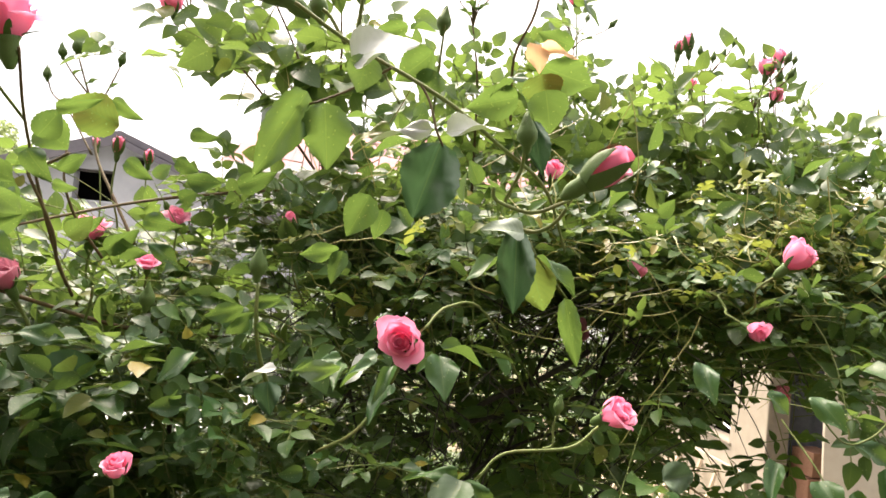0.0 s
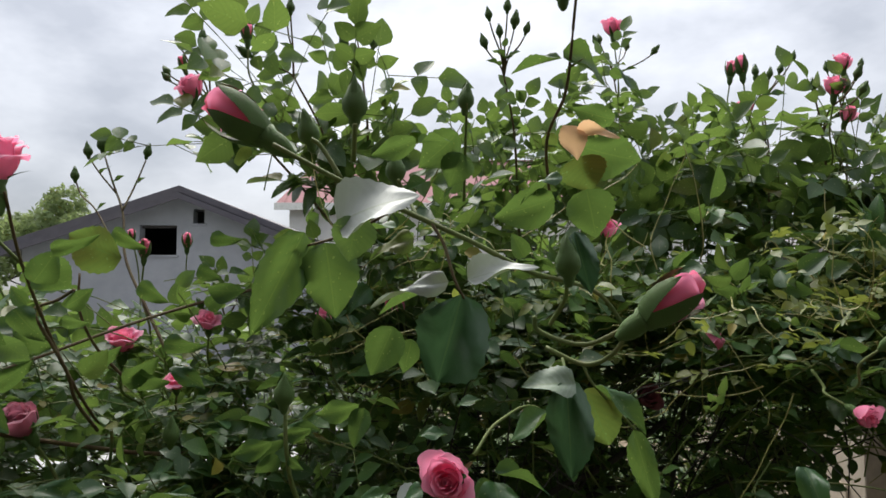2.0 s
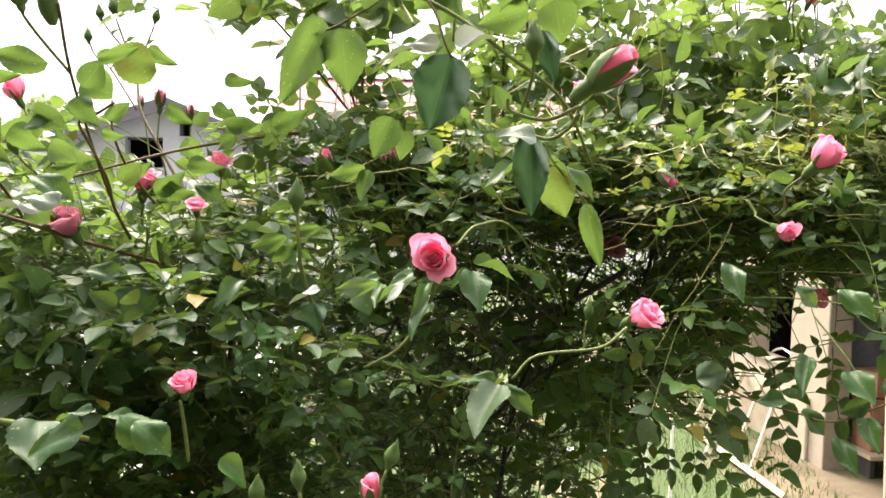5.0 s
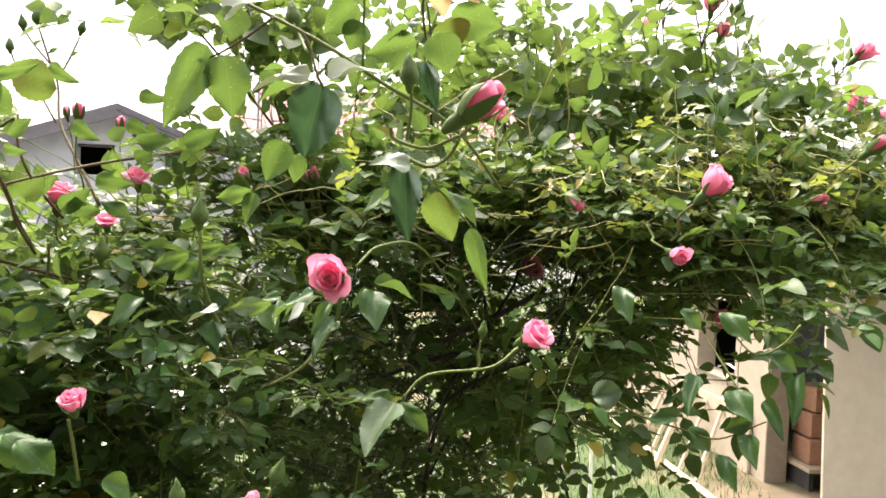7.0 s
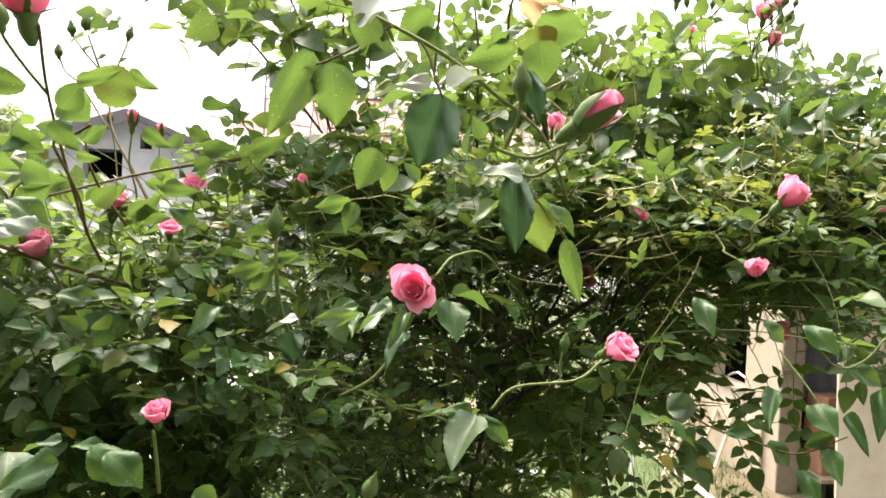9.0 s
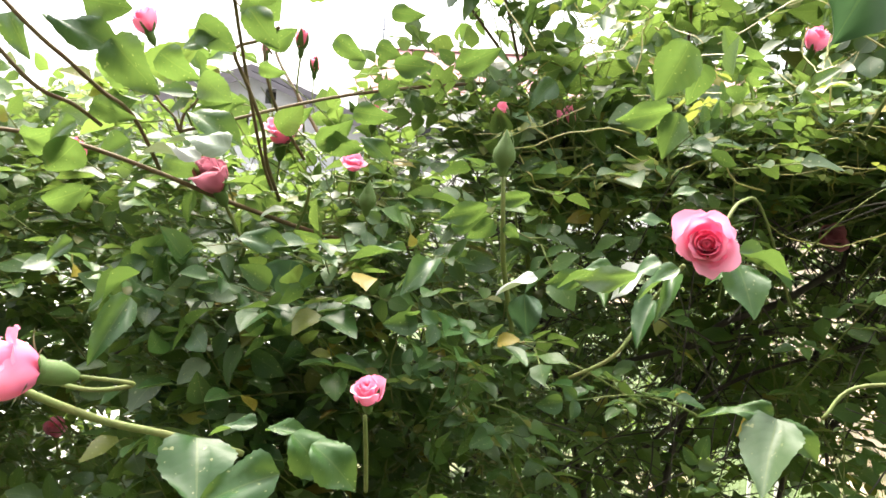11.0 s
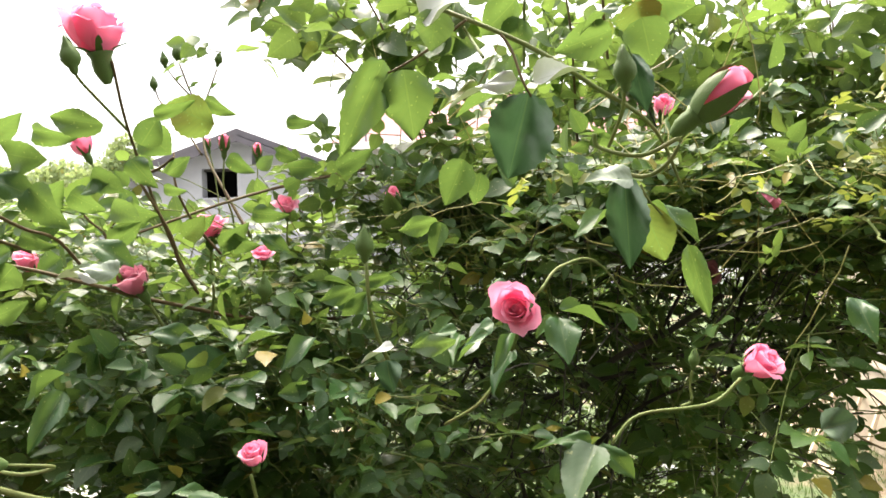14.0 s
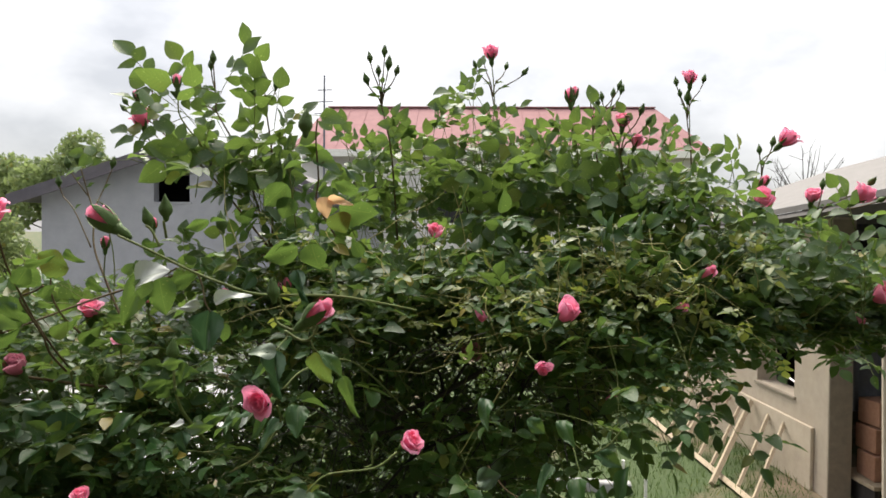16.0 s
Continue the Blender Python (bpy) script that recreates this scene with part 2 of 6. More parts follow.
def ground_material():
    k = Mat("grass_and_bare_soil")
    big, mid, fine = k.noise(0.55, 4.0), k.noise(4.0, 6.0), k.noise(40.0, 6.0, 0.7)
    turf = k.ramp(fine, (0.3, (0.028, 0.052, 0.014)), (0.7, (0.060, 0.090, 0.026)))
    soil = k.ramp(mid, (0.3, (0.115, 0.085, 0.055)), (0.7, (0.20, 0.155, 0.10)))
    k.base(k.mix(k.ramp(big, (0.5, (0, 0, 0)), (0.6, (1, 1, 1))), turf, soil), 0.95)
    k.bump(fine, 0.6, 0.03)
    return k.m


GROUND = ground_material()


def glass_material():
    k = Mat("bottle_glass")
    k.base((0.75, 0.85, 0.80), 0.08)
    k.b.inputs["Transmission Weight"].default_value = 0.9
    k.b.inputs["IOR"].default_value = 1.5
    return k.m


GLASS = glass_material()


# ---- building helpers ----
def mesh_of(name, verts, faces, mats, uvs=None, smooth=False):
    me = bpy.data.meshes.new(name)
    me.from_pydata([tuple(v) for v in verts], [], [tuple(f) for f in faces])
    if uvs is not None:
        layer = me.uv_layers.new(name="UVMap")
        loops = np.empty(len(me.loops), dtype=np.int32)
        me.loops.foreach_get("vertex_index", loops)
        layer.data.foreach_set("uv", np.asarray(uvs, dtype=np.float32)[loops].ravel())
    for mt in mats if isinstance(mats, (list, tuple)) else [mats]:
        me.materials.append(mt)
    if smooth:
        me.polygons.foreach_set("use_smooth", np.ones(len(me.polygons), dtype=bool))
    me.update()
    return me


def link(name, me, parent=None, m=None, label=""):
    """An object on the mesh; under a parent, m is the pose in the parent's own space."""
    ob = new(name, me)
    if parent is not None:
        ob.parent = parent
    if m is not None:
        ob.matrix_basis = m
    return tagged(ob, label)


def part(name, bm, mat, parent, label="", m=None):
    me = bpy.data.meshes.new(name)
    bm.to_mesh(me)
    bm.free()
    me.materials.append(mat)
    return link(name, me, parent, m, label)


def boxes(*specs, bevel=0.0):
    """One bmesh of boxes, each (x0, x1, y0, y1, z0, z1)."""
    bm = bmesh.new()
    for x0, x1, y0, y1, z0, z1 in specs:
        r = bmesh.ops.create_cube(bm, size=1.0)["verts"]
        for v in r:
            v.co = Vector((x0 + (v.co.x + 0.5) * (x1 - x0), y0 + (v.co.y + 0.5) * (y1 - y0), z0 + (v.co.z + 0.5) * (z1 - z0)))
    if bevel:
        bmesh.ops.bevel(bm, geom=bm.edges[:], offset=bevel, segments=1, affect="EDGES")
    return bm


def thing(name, label, category, m=None, group="", kind=""):
    ob = new(name)
    if m is not None:
        ob.matrix_basis = m
    return tagged(ob, label, category, group, kind)


def tube(pts, r0, r1, sides=6, steps=4):
    """Vertices, faces and uvs of a tapered tube on a smooth line through pts."""
    pts = [np.array(p, float) for p in pts]
    line = []
    ext = [2 * pts[0] - pts[1], *pts, 2 * pts[-1] - pts[-2]]
    for a, b, c, d in zip(ext, ext[1:], ext[2:], ext[3:]):
        for s in np.linspace(0, 1, steps, endpoint=False):
            line.append(0.5 * (2 * b + (c - a) * s + (2 * a - 5 * b + 4 * c - d) * s**2 + (3 * b - a - 3 * c + d) * s**3))
    line.append(pts[-1])
    line = np.array(line)
    way = np.gradient(line, axis=0)
    way /= np.linalg.norm(way, axis=1)[:, None] + 1e-12
    ref = np.where(np.abs(way[:, 2:3]) > 0.9, np.array([[1.0, 0, 0]]), np.array([[0, 0, 1.0]]))
    u = np.cross(way, ref)
    u /= np.linalg.norm(u, axis=1)[:, None] + 1e-12
    v = np.cross(way, u)
    rad = np.linspace(r0, r1, len(line))[:, None]
    verts, n = [], len(line)
    for k in range(sides):
        a = 2 * math.pi * k / sides
        verts.append(line + rad * (math.cos(a) * u + math.sin(a) * v))
    verts = np.stack(verts, 1).reshape(-1, 3)
    faces = [(i * sides + k, i * sides + (k + 1) % sides, (i + 1) * sides + (k + 1) % sides, (i + 1) * sides + k) for i in range(n - 1) for k in range(sides)]
    faces += [tuple(range(sides))[::-1], tuple((n - 1) * sides + k for k in range(sides))]
    return verts, faces


# ---- ground ----
def build_ground():
    n, verts, faces = 60, [], []
    xs = np.sign(np.linspace(-1, 1, n)) * np.abs(np.linspace(-1, 1, n)) ** 3 * 900
    for y in xs:
        for x in xs:
            verts.append((x, y + 5, 0.015 * noise.noise(Vector((x * 0.8, y * 0.8, 0))) if abs(x) < 30 and abs(y) < 30 else 0.0))
    faces = [(j * n + i, j * n + i + 1, (j + 1) * n + i + 1, (j + 1) * n + i) for j in range(n - 1) for i in range(n - 1)]
    ob = link("ground", mesh_of("ground", verts, faces, GROUND, None, True))
    tagged(ob, "patchy mown grass with bare soil in the yard", "ground", "", "structure")


build_ground()


def build_yard():
    """Pale concrete in front of the grey house, and a low kerb in the grass."""
    ob = part("pavement", boxes((-14.0, -2.7, 3.0, 12.9, -0.05, 0.05), bevel=0.01), CONCRETE, None)
    tagged(ob, "pale worn concrete yard before the grey house", "pavement", "", "structure")
    ob = part("kerb", boxes((0.3, 1.05, 5.95, 6.06, -0.03, 0.09), bevel=0.012), CONCRETE, None)
    tagged(ob, "short pale concrete kerb in the grass", "kerb", "", "structure")


build_yard()


def build_wall_behind():
    """An added, unseen dark wall behind the path that holds back sky light."""
    ob = part("wall_south", boxes((-9.0, 9.0, -1.7, -1.4, 0.0, 5.6)), TIMBER_AND_SHADE, None)
    tagged(ob, "added dark wall behind the path, holding back sky light", "wall", "", "structure")


build_wall_behind()


# ---- the shed behind the rose ----
SHED = Matrix(((-0.168, 0.986, 0, 2.68), (0.986, 0.168, 0, 6.11), (0, 0, 1, 0), (0, 0, 0, 1)))


def build_shed():
    shed = thing("shed", "low cream-plastered garden shed with an unglazed window", "shed", SHED)
    w0, w1, s0, s1 = 0.55, 1.27, 0.76, 1.5
    part("wall", boxes((0, w0, 0, 0.2, 0, 2.4), (w1, 3.2, 0, 0.2, 0, 2.4), (w0, w1, 0, 0.2, 0, s0), (w0, w1, 0, 0.2, s1, 2.4)), PLASTER, shed, "cream plastered wall")
    part("plinth", boxes((0.2, 3.2, -0.035, -0.003, 0, 0.56), bevel=0.006), PLINTH, shed, "stained projecting plinth")
    # wall end: the overhang's shade is painted in with the darker tan
    part("wall_end", boxes((-0.012, -0.003, 0.004, 0.2, 0, 2.38)), PLASTER_TAN, shed, "tan wall end, roof shade in its colour")
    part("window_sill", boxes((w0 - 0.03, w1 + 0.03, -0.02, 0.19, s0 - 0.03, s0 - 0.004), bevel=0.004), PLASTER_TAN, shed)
    # near-black: the unlit bay's shade is put into this wall's colour
    part("back_wall", boxes((-2.2, 4.9, 2.6, 2.75, 0, 3.08), (3.2, 3.35, 0, 2.75, 0, 2.2)), TIMBER_AND_SHADE, shed, "inner wall, bay shade put in its colour")
    # added dark sheet that stands for the shade under the roof
    part("ceiling_board", boxes((-1.85, 3.18, 0.22, 2.58, 2.24, 2.28)), TIMBER_AND_SHADE, shed, "added dark boards giving the roof space its shade")
    # mono-pitch roof, falling a little to the back
    bm = bmesh.new()
    near, far, deep = -1.9, 5.0, 2.9
    ring = []
    for dz in (0.0, 0.05):
        for u, v in ((near, -0.22), (far, -0.22), (far, deep), (near, deep)):
            ring.append(bm.verts.new((u, v, 2.41 - 0.06 * (u - 0.9) + (v + 0.22) * 0.34 + dz)))
    for f in ((3, 2, 1, 0), (4, 5, 6, 7), (0, 1, 5, 4), (1, 2, 6, 5), (2, 3, 7, 6), (3, 0, 4, 7)):
        bm.faces.new([ring[i] for i in f])
    part("roof", bm, GREY_ROOF, shed, "pale grey fibre-cement roof")
    fa, faces = tube([(near, -0.2, 2.36 - 0.06 * (near - 0.9)), (0.7, -0.2, 2.372), (far, -0.2, 2.36 - 0.06 * (far - 0.9))], 0.05, 0.05, 4, 2)
    link("fascia", mesh_of("fascia", fa, faces, TIMBER_AND_SHADE), shed, None, "dark eaves timber")
    for u in (-1.7, -0.9, 1.0, 2.2):
        part("rafter", boxes((u, u + 0.07, -0.12, 2.55, 2.30 - 0.06 * (u - 0.9), 2.37 - 0.06 * (u - 0.9))), TIMBER_AND_SHADE, shed)
    part("post", boxes((-1.85, -1.75, 0.0, 0.1, 0, 2.5), bevel=0.005), TIMBER_AND_SHADE, shed)
    # window bar left in the opening
    v, f = tube([(0.58, 0.12, 0.80), (0.9, 0.13, 0.86), (1.1, 0.14, 0.79)], 0.012, 0.012, 4, 2)
    link("window_bar", mesh_of("window_bar", v, f, STEEL), shed, None, "loose bright metal bar")


build_shed()


def build_slat_frame():
    m = Matrix.Translation((1.83, 7.09, 0))
    fr = thing("slatted_wooden_frame", "weathered pale wooden slatted frame leaning on the shed plinth", "wooden frame", m)
    foot = np.array([0.27, -1.75, 0.03])
    way = np.array([-0.165, 0.986, 0.0])
    v, f = tube([foot, foot + way * 3.3], 0.033, 0.033, 4, 6)
    link("rail", mesh_of("rail", v, f, SLAT_WOOD), fr)
    lean = np.array([0.55, 0.95, 0.46])
    for s, wide in ((0.55, 0), (0.85, 0), (1.12, 1), (1.42, 0), (1.72, 0), (1.98, 1), (2.25, 0), (2.6, 0), (2.95, 0)):
        a = foot + way * s + ((-0.13, -0.16, -0.01) if wide else (0.02, 0, 0.02))
        r = 0.030 if wide else 0.020
        v, f = tube([a, a + lean * (1.12 if wide else 0.98)], r, r, 4, 3)
        link("slat", mesh_of("slat", v, f, SLAT_WOOD), fr)


build_slat_frame()


def build_store():
    """What is kept in the open bay beside the shed's wall end."""
    for i, (du, dv, z, rot) in enumerate(((-0.05, 0.42, 0.21, 3), (0.0, 0.44, 0.43, -2), (-0.04, 0.70, 0.21, 1), (0.02, 0.71, 0.43, 5), (0.0, 0.46, 0.65, -4))):
        bm = boxes((-0.13, 0.13, -0.12, 0.12, 0, 0.205), bevel=0.006)
        me = bpy.data.meshes.new("clay_block")
        bm.to_mesh(me)
        bm.free()
        me.materials.append(CLAY)
        ob = link("clay_block", me, None, SHED @ pose(du, dv, z, 0, 0, rot))
        tagged(ob, "brown hollow clay block in a stack", "brick", "clay blocks on the shelf")
    sh = thing("low_shelf", "low dusty plank shelf under the clay blocks", "shelf", SHED @ pose(-0.02, 0.55, 0))
    part("board", boxes((-0.25, 0.25, -0.32, 0.32, 0.17, 0.205), bevel=0.003), SLAT_WOOD, sh)
    for v in (-0.28, 0.24):
        part("leg", boxes((-0.2, 0.2, v, v + 0.04, 0, 0.169)), TIMBER_AND_SHADE, sh)
    prof = ((0.0, 0.036), (0.13, 0.036), (0.17, 0.013), (0.165 + 0.06, 0.012), (0.24, 0.015))
    verts, faces = [], []
    for z, r in prof:
        for k in range(10):
            verts.append((r * math.cos(k * math.pi / 5), r * math.sin(k * math.pi / 5), z))
    faces = [(j * 10 + k, j * 10 + (k + 1) % 10, j * 10 + 10 + (k + 1) % 10, j * 10 + 10 + k) for j in range(4) for k in range(10)] + [tuple(range(10))[::-1], tuple(range(40, 50))]
    for du, dv in ((-0.42, 0.34), (-0.45, 0.45)):
        ob = link("glass_bottle", mesh_of("glass_bottle", verts, faces, GLASS, None, True), None, SHED @ pose(du, dv, 0.0))
        tagged(ob, "clear empty glass bottle standing on the ground", "bottle", "bottles by the shelf")
    # tarpaulin hanging at the back of the bay
    verts, n, k = [], 14, 8
    for j in range(k + 1):
        for i in range(n + 1):
            verts.append((0.25 + 0.05 * math.sin(i * 1.9 + 0.3 * j) + 0.02 * math.sin(j * 1.3), 0.22 + 0.9 * i / n, 0.7 + 1.2 * j / k))
    faces = [(j * (n + 1) + i, j * (n + 1) + i + 1, (j + 1) * (n + 1) + i + 1, (j + 1) * (n + 1) + i) for j in range(k) for i in range(n)]
    ob = link("tarpaulin", mesh_of("tarpaulin", verts, faces, TARP, None, True), None, SHED)
    tagged(ob, "creased blue-grey tarpaulin hanging in the open bay", "tarpaulin")
    # big board leaning in front of the bay
    bd = thing("leaning_board", "large cream board leaning in front of the bay", "board", pose(3.28, 5.12, 0, -9, 3.5, 4))
    part("panel", boxes((-0.62, 0.75, -0.015, 0.015, 0.0, 1.75), bevel=0.004), BOARD, bd)
    part("batten", boxes((-0.6, 0.73, 0.018, 0.05, 0.7, 0.77), bevel=0.004), SLAT_WOOD, bd)


build_store()


def build_wires():
    for i, (a, b, c) in enumerate((((2.75, 4.8, 2.05), (2.95, 5.6, 1.7), (3.3, 6.9, 1.5)), ((2.6, 4.9, 1.95), (2.85, 5.7, 1.55), (3.2, 6.9, 1.3)))):
        v, f = tube([a, b, c], 0.012, 0.012, 5, 5)
        ob = link("cable", mesh_of("cable", v, f, STEEL, None, True))
        tagged(ob, "grey cable slung across the open bay", "cable", "cables by the shed")


build_wires()


def build_stakes():
    for x, y, h in ((0.76, 3.17, 1.17), (0.66, 3.2, 1.16)):
        v, f = tube([(0, 0, 0), (0.004, 0, h * 0.5), (0, 0.004, h)], 0.009, 0.008, 6, 2)
        ob = link("garden_stake", mesh_of("garden_stake", v, f, WHITE_PAINT), None, Matrix.Translation((x, y, 0)))
        tagged(ob, "thin white garden stake stuck in the grass", "stake", "white stakes")


build_stakes()


# ---- the houses and trees behind ----
def build_grey_house():
    # gable end towards the garden; local x along the gable, y to the back
    m = pose(-6.95, 13.15, 0, 0, 0, 6)
    hs = thing("grey_house", "low grey-rendered house with a dark shallow gable roof", "house", m)
    hw, eave, peak, deep = 2.95, 2.95, 4.0, 8.0
    win = ((-0.62, 0.12, 2.83, 3.42), (0.44, 0.66, 3.45, 3.74))

    def gable(z_of, y0, y1):
        """A gable wall with its openings cut out of vertical strips."""
        xs = sorted({-hw, 0.28, hw, *[w[0] for w in win], *[w[1] for w in win]})
        for a, b in zip(xs, xs[1:]):
            cuts = [w for w in win if w[0] <= a and b <= w[1]]
            spans = [(0.0, None)] if not cuts else [(0.0, cuts[0][2]), (cuts[0][3], None)]
            for z0, z1 in spans:
                bm = bmesh.new()
                ta, tb = (z_of(a), z_of(b)) if z1 is None else (z1, z1)
                vs = [bm.verts.new(p) for y in (y0, y1) for p in ((a, y, z0), (b, y, z0), (b, y, tb), (a, y, ta))]
                for f in ((0, 1, 2, 3), (7, 6, 5, 4), (0, 4, 5, 1), (1, 5, 6, 2), (2, 6, 7, 3), (3, 7, 4, 0)):
                    bm.faces.new([vs[i] for i in f])
                part("gable_wall", bm, GREY_WALL, hs, "grey rendered gable wall")

    ridge = 0.28
    slope = lambda x: eave + (peak - eave) * (1 - abs(x - ridge) / (hw + ridge if x < ridge else hw - ridge))
    gable(slope, 0.0, 0.25)
    part("side_wall", boxes((-hw, -hw + 0.25, 0.25, deep, 0, eave), (hw - 0.25, hw, 0.25, deep, 0, eave), (-hw, hw, deep, deep + 0.2, 0, eave)), GREY_WALL, hs)
    part("inner_room", boxes((-1.4, 1.4, 1.4, 1.5, 0, 3.6)), BLACK_GAP, hs, "dark unlit room behind the openings")
    for s in (-1, 1):
        bm = bmesh.new()
        over, wide = 0.52, hw - s * ridge
        fall = (peak - eave) / wide
        vs = [bm.verts.new((ridge + s * x, y, peak + 0.03 + dz - fall * x)) for dz in (0.0, 0.13) for y in (-0.35, deep + 0.35) for x in (0.0, wide + over)]
        for f in ((0, 1, 3, 2), (4, 6, 7, 5), (0, 4, 5, 1), (1, 5, 7, 3), (3, 7, 6, 2), (2, 6, 4, 0)):
            bm.faces.new([vs[i] for i in f])
        bmesh.ops.recalc_face_normals(bm, faces=bm.faces[:])
        part("roof", bm, DARK_ROOF, hs, "dark purple-grey roof slope")
        bm = bmesh.new()
        vs = [bm.verts.new((ridge + s * x, y, peak - 0.10 + dz - fall * x)) for dz in (0.0, 0.12) for y in (-0.40, -0.36) for x in (0.0, wide + over)]
        for f in ((0, 1, 3, 2), (4, 6, 7, 5), (0, 4, 5, 1), (1, 5, 7, 3), (3, 7, 6, 2), (2, 6, 4, 0)):
            bm.faces.new([vs[i] for i in f])
        bmesh.ops.recalc_face_normals(bm, faces=bm.faces[:])
        part("bargeboard", bm, DARK_ROOF, hs)
    for x0, x1, z0, z1 in win:
        w = part("window", boxes((x0 + 0.002, x1 - 0.002, 0.12, 0.16, z1 - 0.05, z1 - 0.002)), TIMBER_AND_SHADE, hs, "dark open window frame")
        part("sill", boxes((x0 - 0.04, x1 + 0.04, -0.03, 0.1, z0 - 0.04, z0 - 0.003)), GREY_WALL, w)


build_grey_house()


def build_red_house():
    m = pose(-1.25, 23.6, 0, 0, 0, 6)
    hs = thing("red_roofed_house", "white house under a faded red hipped metal roof", "house", m)
    hw, hd, eave, ridge, rl, rr = 7.2, 3.5, 5.05, 7.1, -6.5, 6.1
    part("wall", boxes((-hw + 0.4, hw - 0.4, 0.4, 2 * hd - 0.4, 0, eave)), WHITE_WALL, hs, "white rendered wall")
    bm = bmesh.new()
    a = [bm.verts.new(p) for p in ((-hw, 0, eave), (hw, 0, eave), (hw, 2 * hd, eave), (-hw, 2 * hd, eave), (rl, hd, ridge), (rr, hd, ridge))]
    for f in ((0, 1, 5, 4), (2, 3, 4, 5), (1, 2, 5), (3, 0, 4), (0, 3, 2, 1)):
        bm.faces.new([a[i] for i in f])
    rf = part("roof", bm, RED_ROOF, hs, "faded red metal roof")
    n = 22
    for i in range(n):
        x = -hw + 0.3 + (2 * hw - 0.6) * i / (n - 1)
        top = min(1.0, (x + hw) / (rl + hw), (hw - x) / (hw - rr))
        v, f = tube([(x, 0.02, eave + 0.02), (x, hd * top * 0.98, eave + 0.02 + (ridge - eave) * top * 0.98)], 0.008, 0.008, 4, 1)
        link("seam", mesh_of("seam", v, f, RED_ROOF), rf)
    part("fascia", boxes((-hw - 0.02, hw + 0.02, -0.06, -0.01, eave - 0.22, eave + 0.02)), WHITE_PAINT, hs, "white eaves board")
    part("ridge_cap", boxes((rl, rr, hd - 0.12, hd + 0.12, ridge + 0.004, ridge + 0.05), bevel=0.01), RED_ROOF, hs)
    for x in (-5.0, -2.2, 0.6, 3.4):
        w = part("window", boxes((x, x + 1.2, 0.33, 0.395, 2.6, 4.0)), BLACK_GAP, hs, "dark window")
        part("frame", boxes((x - 0.06, x, 0.3, 0.398, 2.55, 4.05), (x + 1.2, x + 1.26, 0.3, 0.398, 2.55, 4.05), (x, x + 1.2, 0.3, 0.398, 4.0, 4.05), (x, x + 1.2, 0.3, 0.398, 2.55, 2.6)), WHITE_PAINT, w)
    mast = thing("aerial_mast", "thin grey aerial mast beside the red roof", "aerial", pose(-7.2, 23.1, 0))
    v, f = tube([(0, 0, 0), (0, 0, 7.6)], 0.05, 0.03, 6, 2)
    link("pole", mesh_of("pole", v, f, TARP), mast)
    for z, w in ((6.3, 0.35), (6.7, 0.3), (7.1, 0.25)):
        part("rod", boxes((-w, w, 0.03, 0.045, z, z + 0.03)), TARP, mast)


build_red_house()


def crown_mesh(name, blobs, leaves, size, seed, mat):
    """Many small leaves in uneven clumps."""
    g = np.random.default_rng(seed)
    verts, faces, uvs = [], [], []
    w = np.array([b[3] ** 2 for b in blobs])
    for i in g.choice(len(blobs), leaves, p=w / w.sum()):
        c = np.array(blobs[i][:3])
        d = g.normal(size=3)
        d /= np.linalg.norm(d)
        p = c + d * blobs[i][3] * (0.55 + 0.5 * g.random() ** 0.7) * (1, 1, 0.85)
        a = g.normal(size=3)
        a /= np.linalg.norm(a)
        b = np.cross(a, d + 0.5 * g.normal(size=3))
        b /= np.linalg.norm(b) + 1e-9
        s = size * g.uniform(0.6, 1.3)
        k = len(verts)
        verts += [p - a * s, p + b * s * 0.45, p + a * s, p - b * s * 0.45]
        uvs += [(0.5, 0), (1, 0.5), (0.5, 1), (0, 0.5)]
        faces.append((k, k + 1, k + 2, k + 3))
    return mesh_of(name, verts, faces, mat, uvs)


def build_tree(x, y, h, spread, seed, label, leafy=2600):
    g = np.random.default_rng(seed)
    tr = thing("tree", label, "tree", pose(x, y, 0), "trees behind the houses")
    v, f = tube([(0, 0, 0), (0.08, 0.03, h * 0.3), (0.0, 0.1, h * 0.62)], 0.05 * h * 0.6, 0.02 * h * 0.5, 8, 4)
    link("trunk", mesh_of("trunk", v, f, BARK_DARK, None, True), tr)
    blobs = []
    for i in range(13):
        a, r = i * 2.4, spread * math.sqrt((i + 0.5) / 13)
        z = h * (0.96 - 0.42 * (r / spread) ** 1.5) - g.uniform(0, 0.12) * h
        p = (r * math.cos(a) * g.uniform(0.8, 1.15), r * math.sin(a), z)
        blobs.append((*p, spread * g.uniform(0.24, 0.4)))
        v, f = tube([(0, 0.05, h * g.uniform(0.3, 0.55)), (p[0] * 0.5, p[1] * 0.5, p[2] * 0.8), p], 0.016 * h * 0.5, 0.004 * h * 0.5, 5, 3)
        link("limb", mesh_of("limb", v, f, BARK_DARK, None, True), tr)
    if leafy:
        tagged(link("crown", crown_mesh("crown", blobs, leafy, 0.115 * spread / 2.0, seed, TREE_LEAF), tr, None, "loose green leafy crown"), kind="stuff")
    return tr


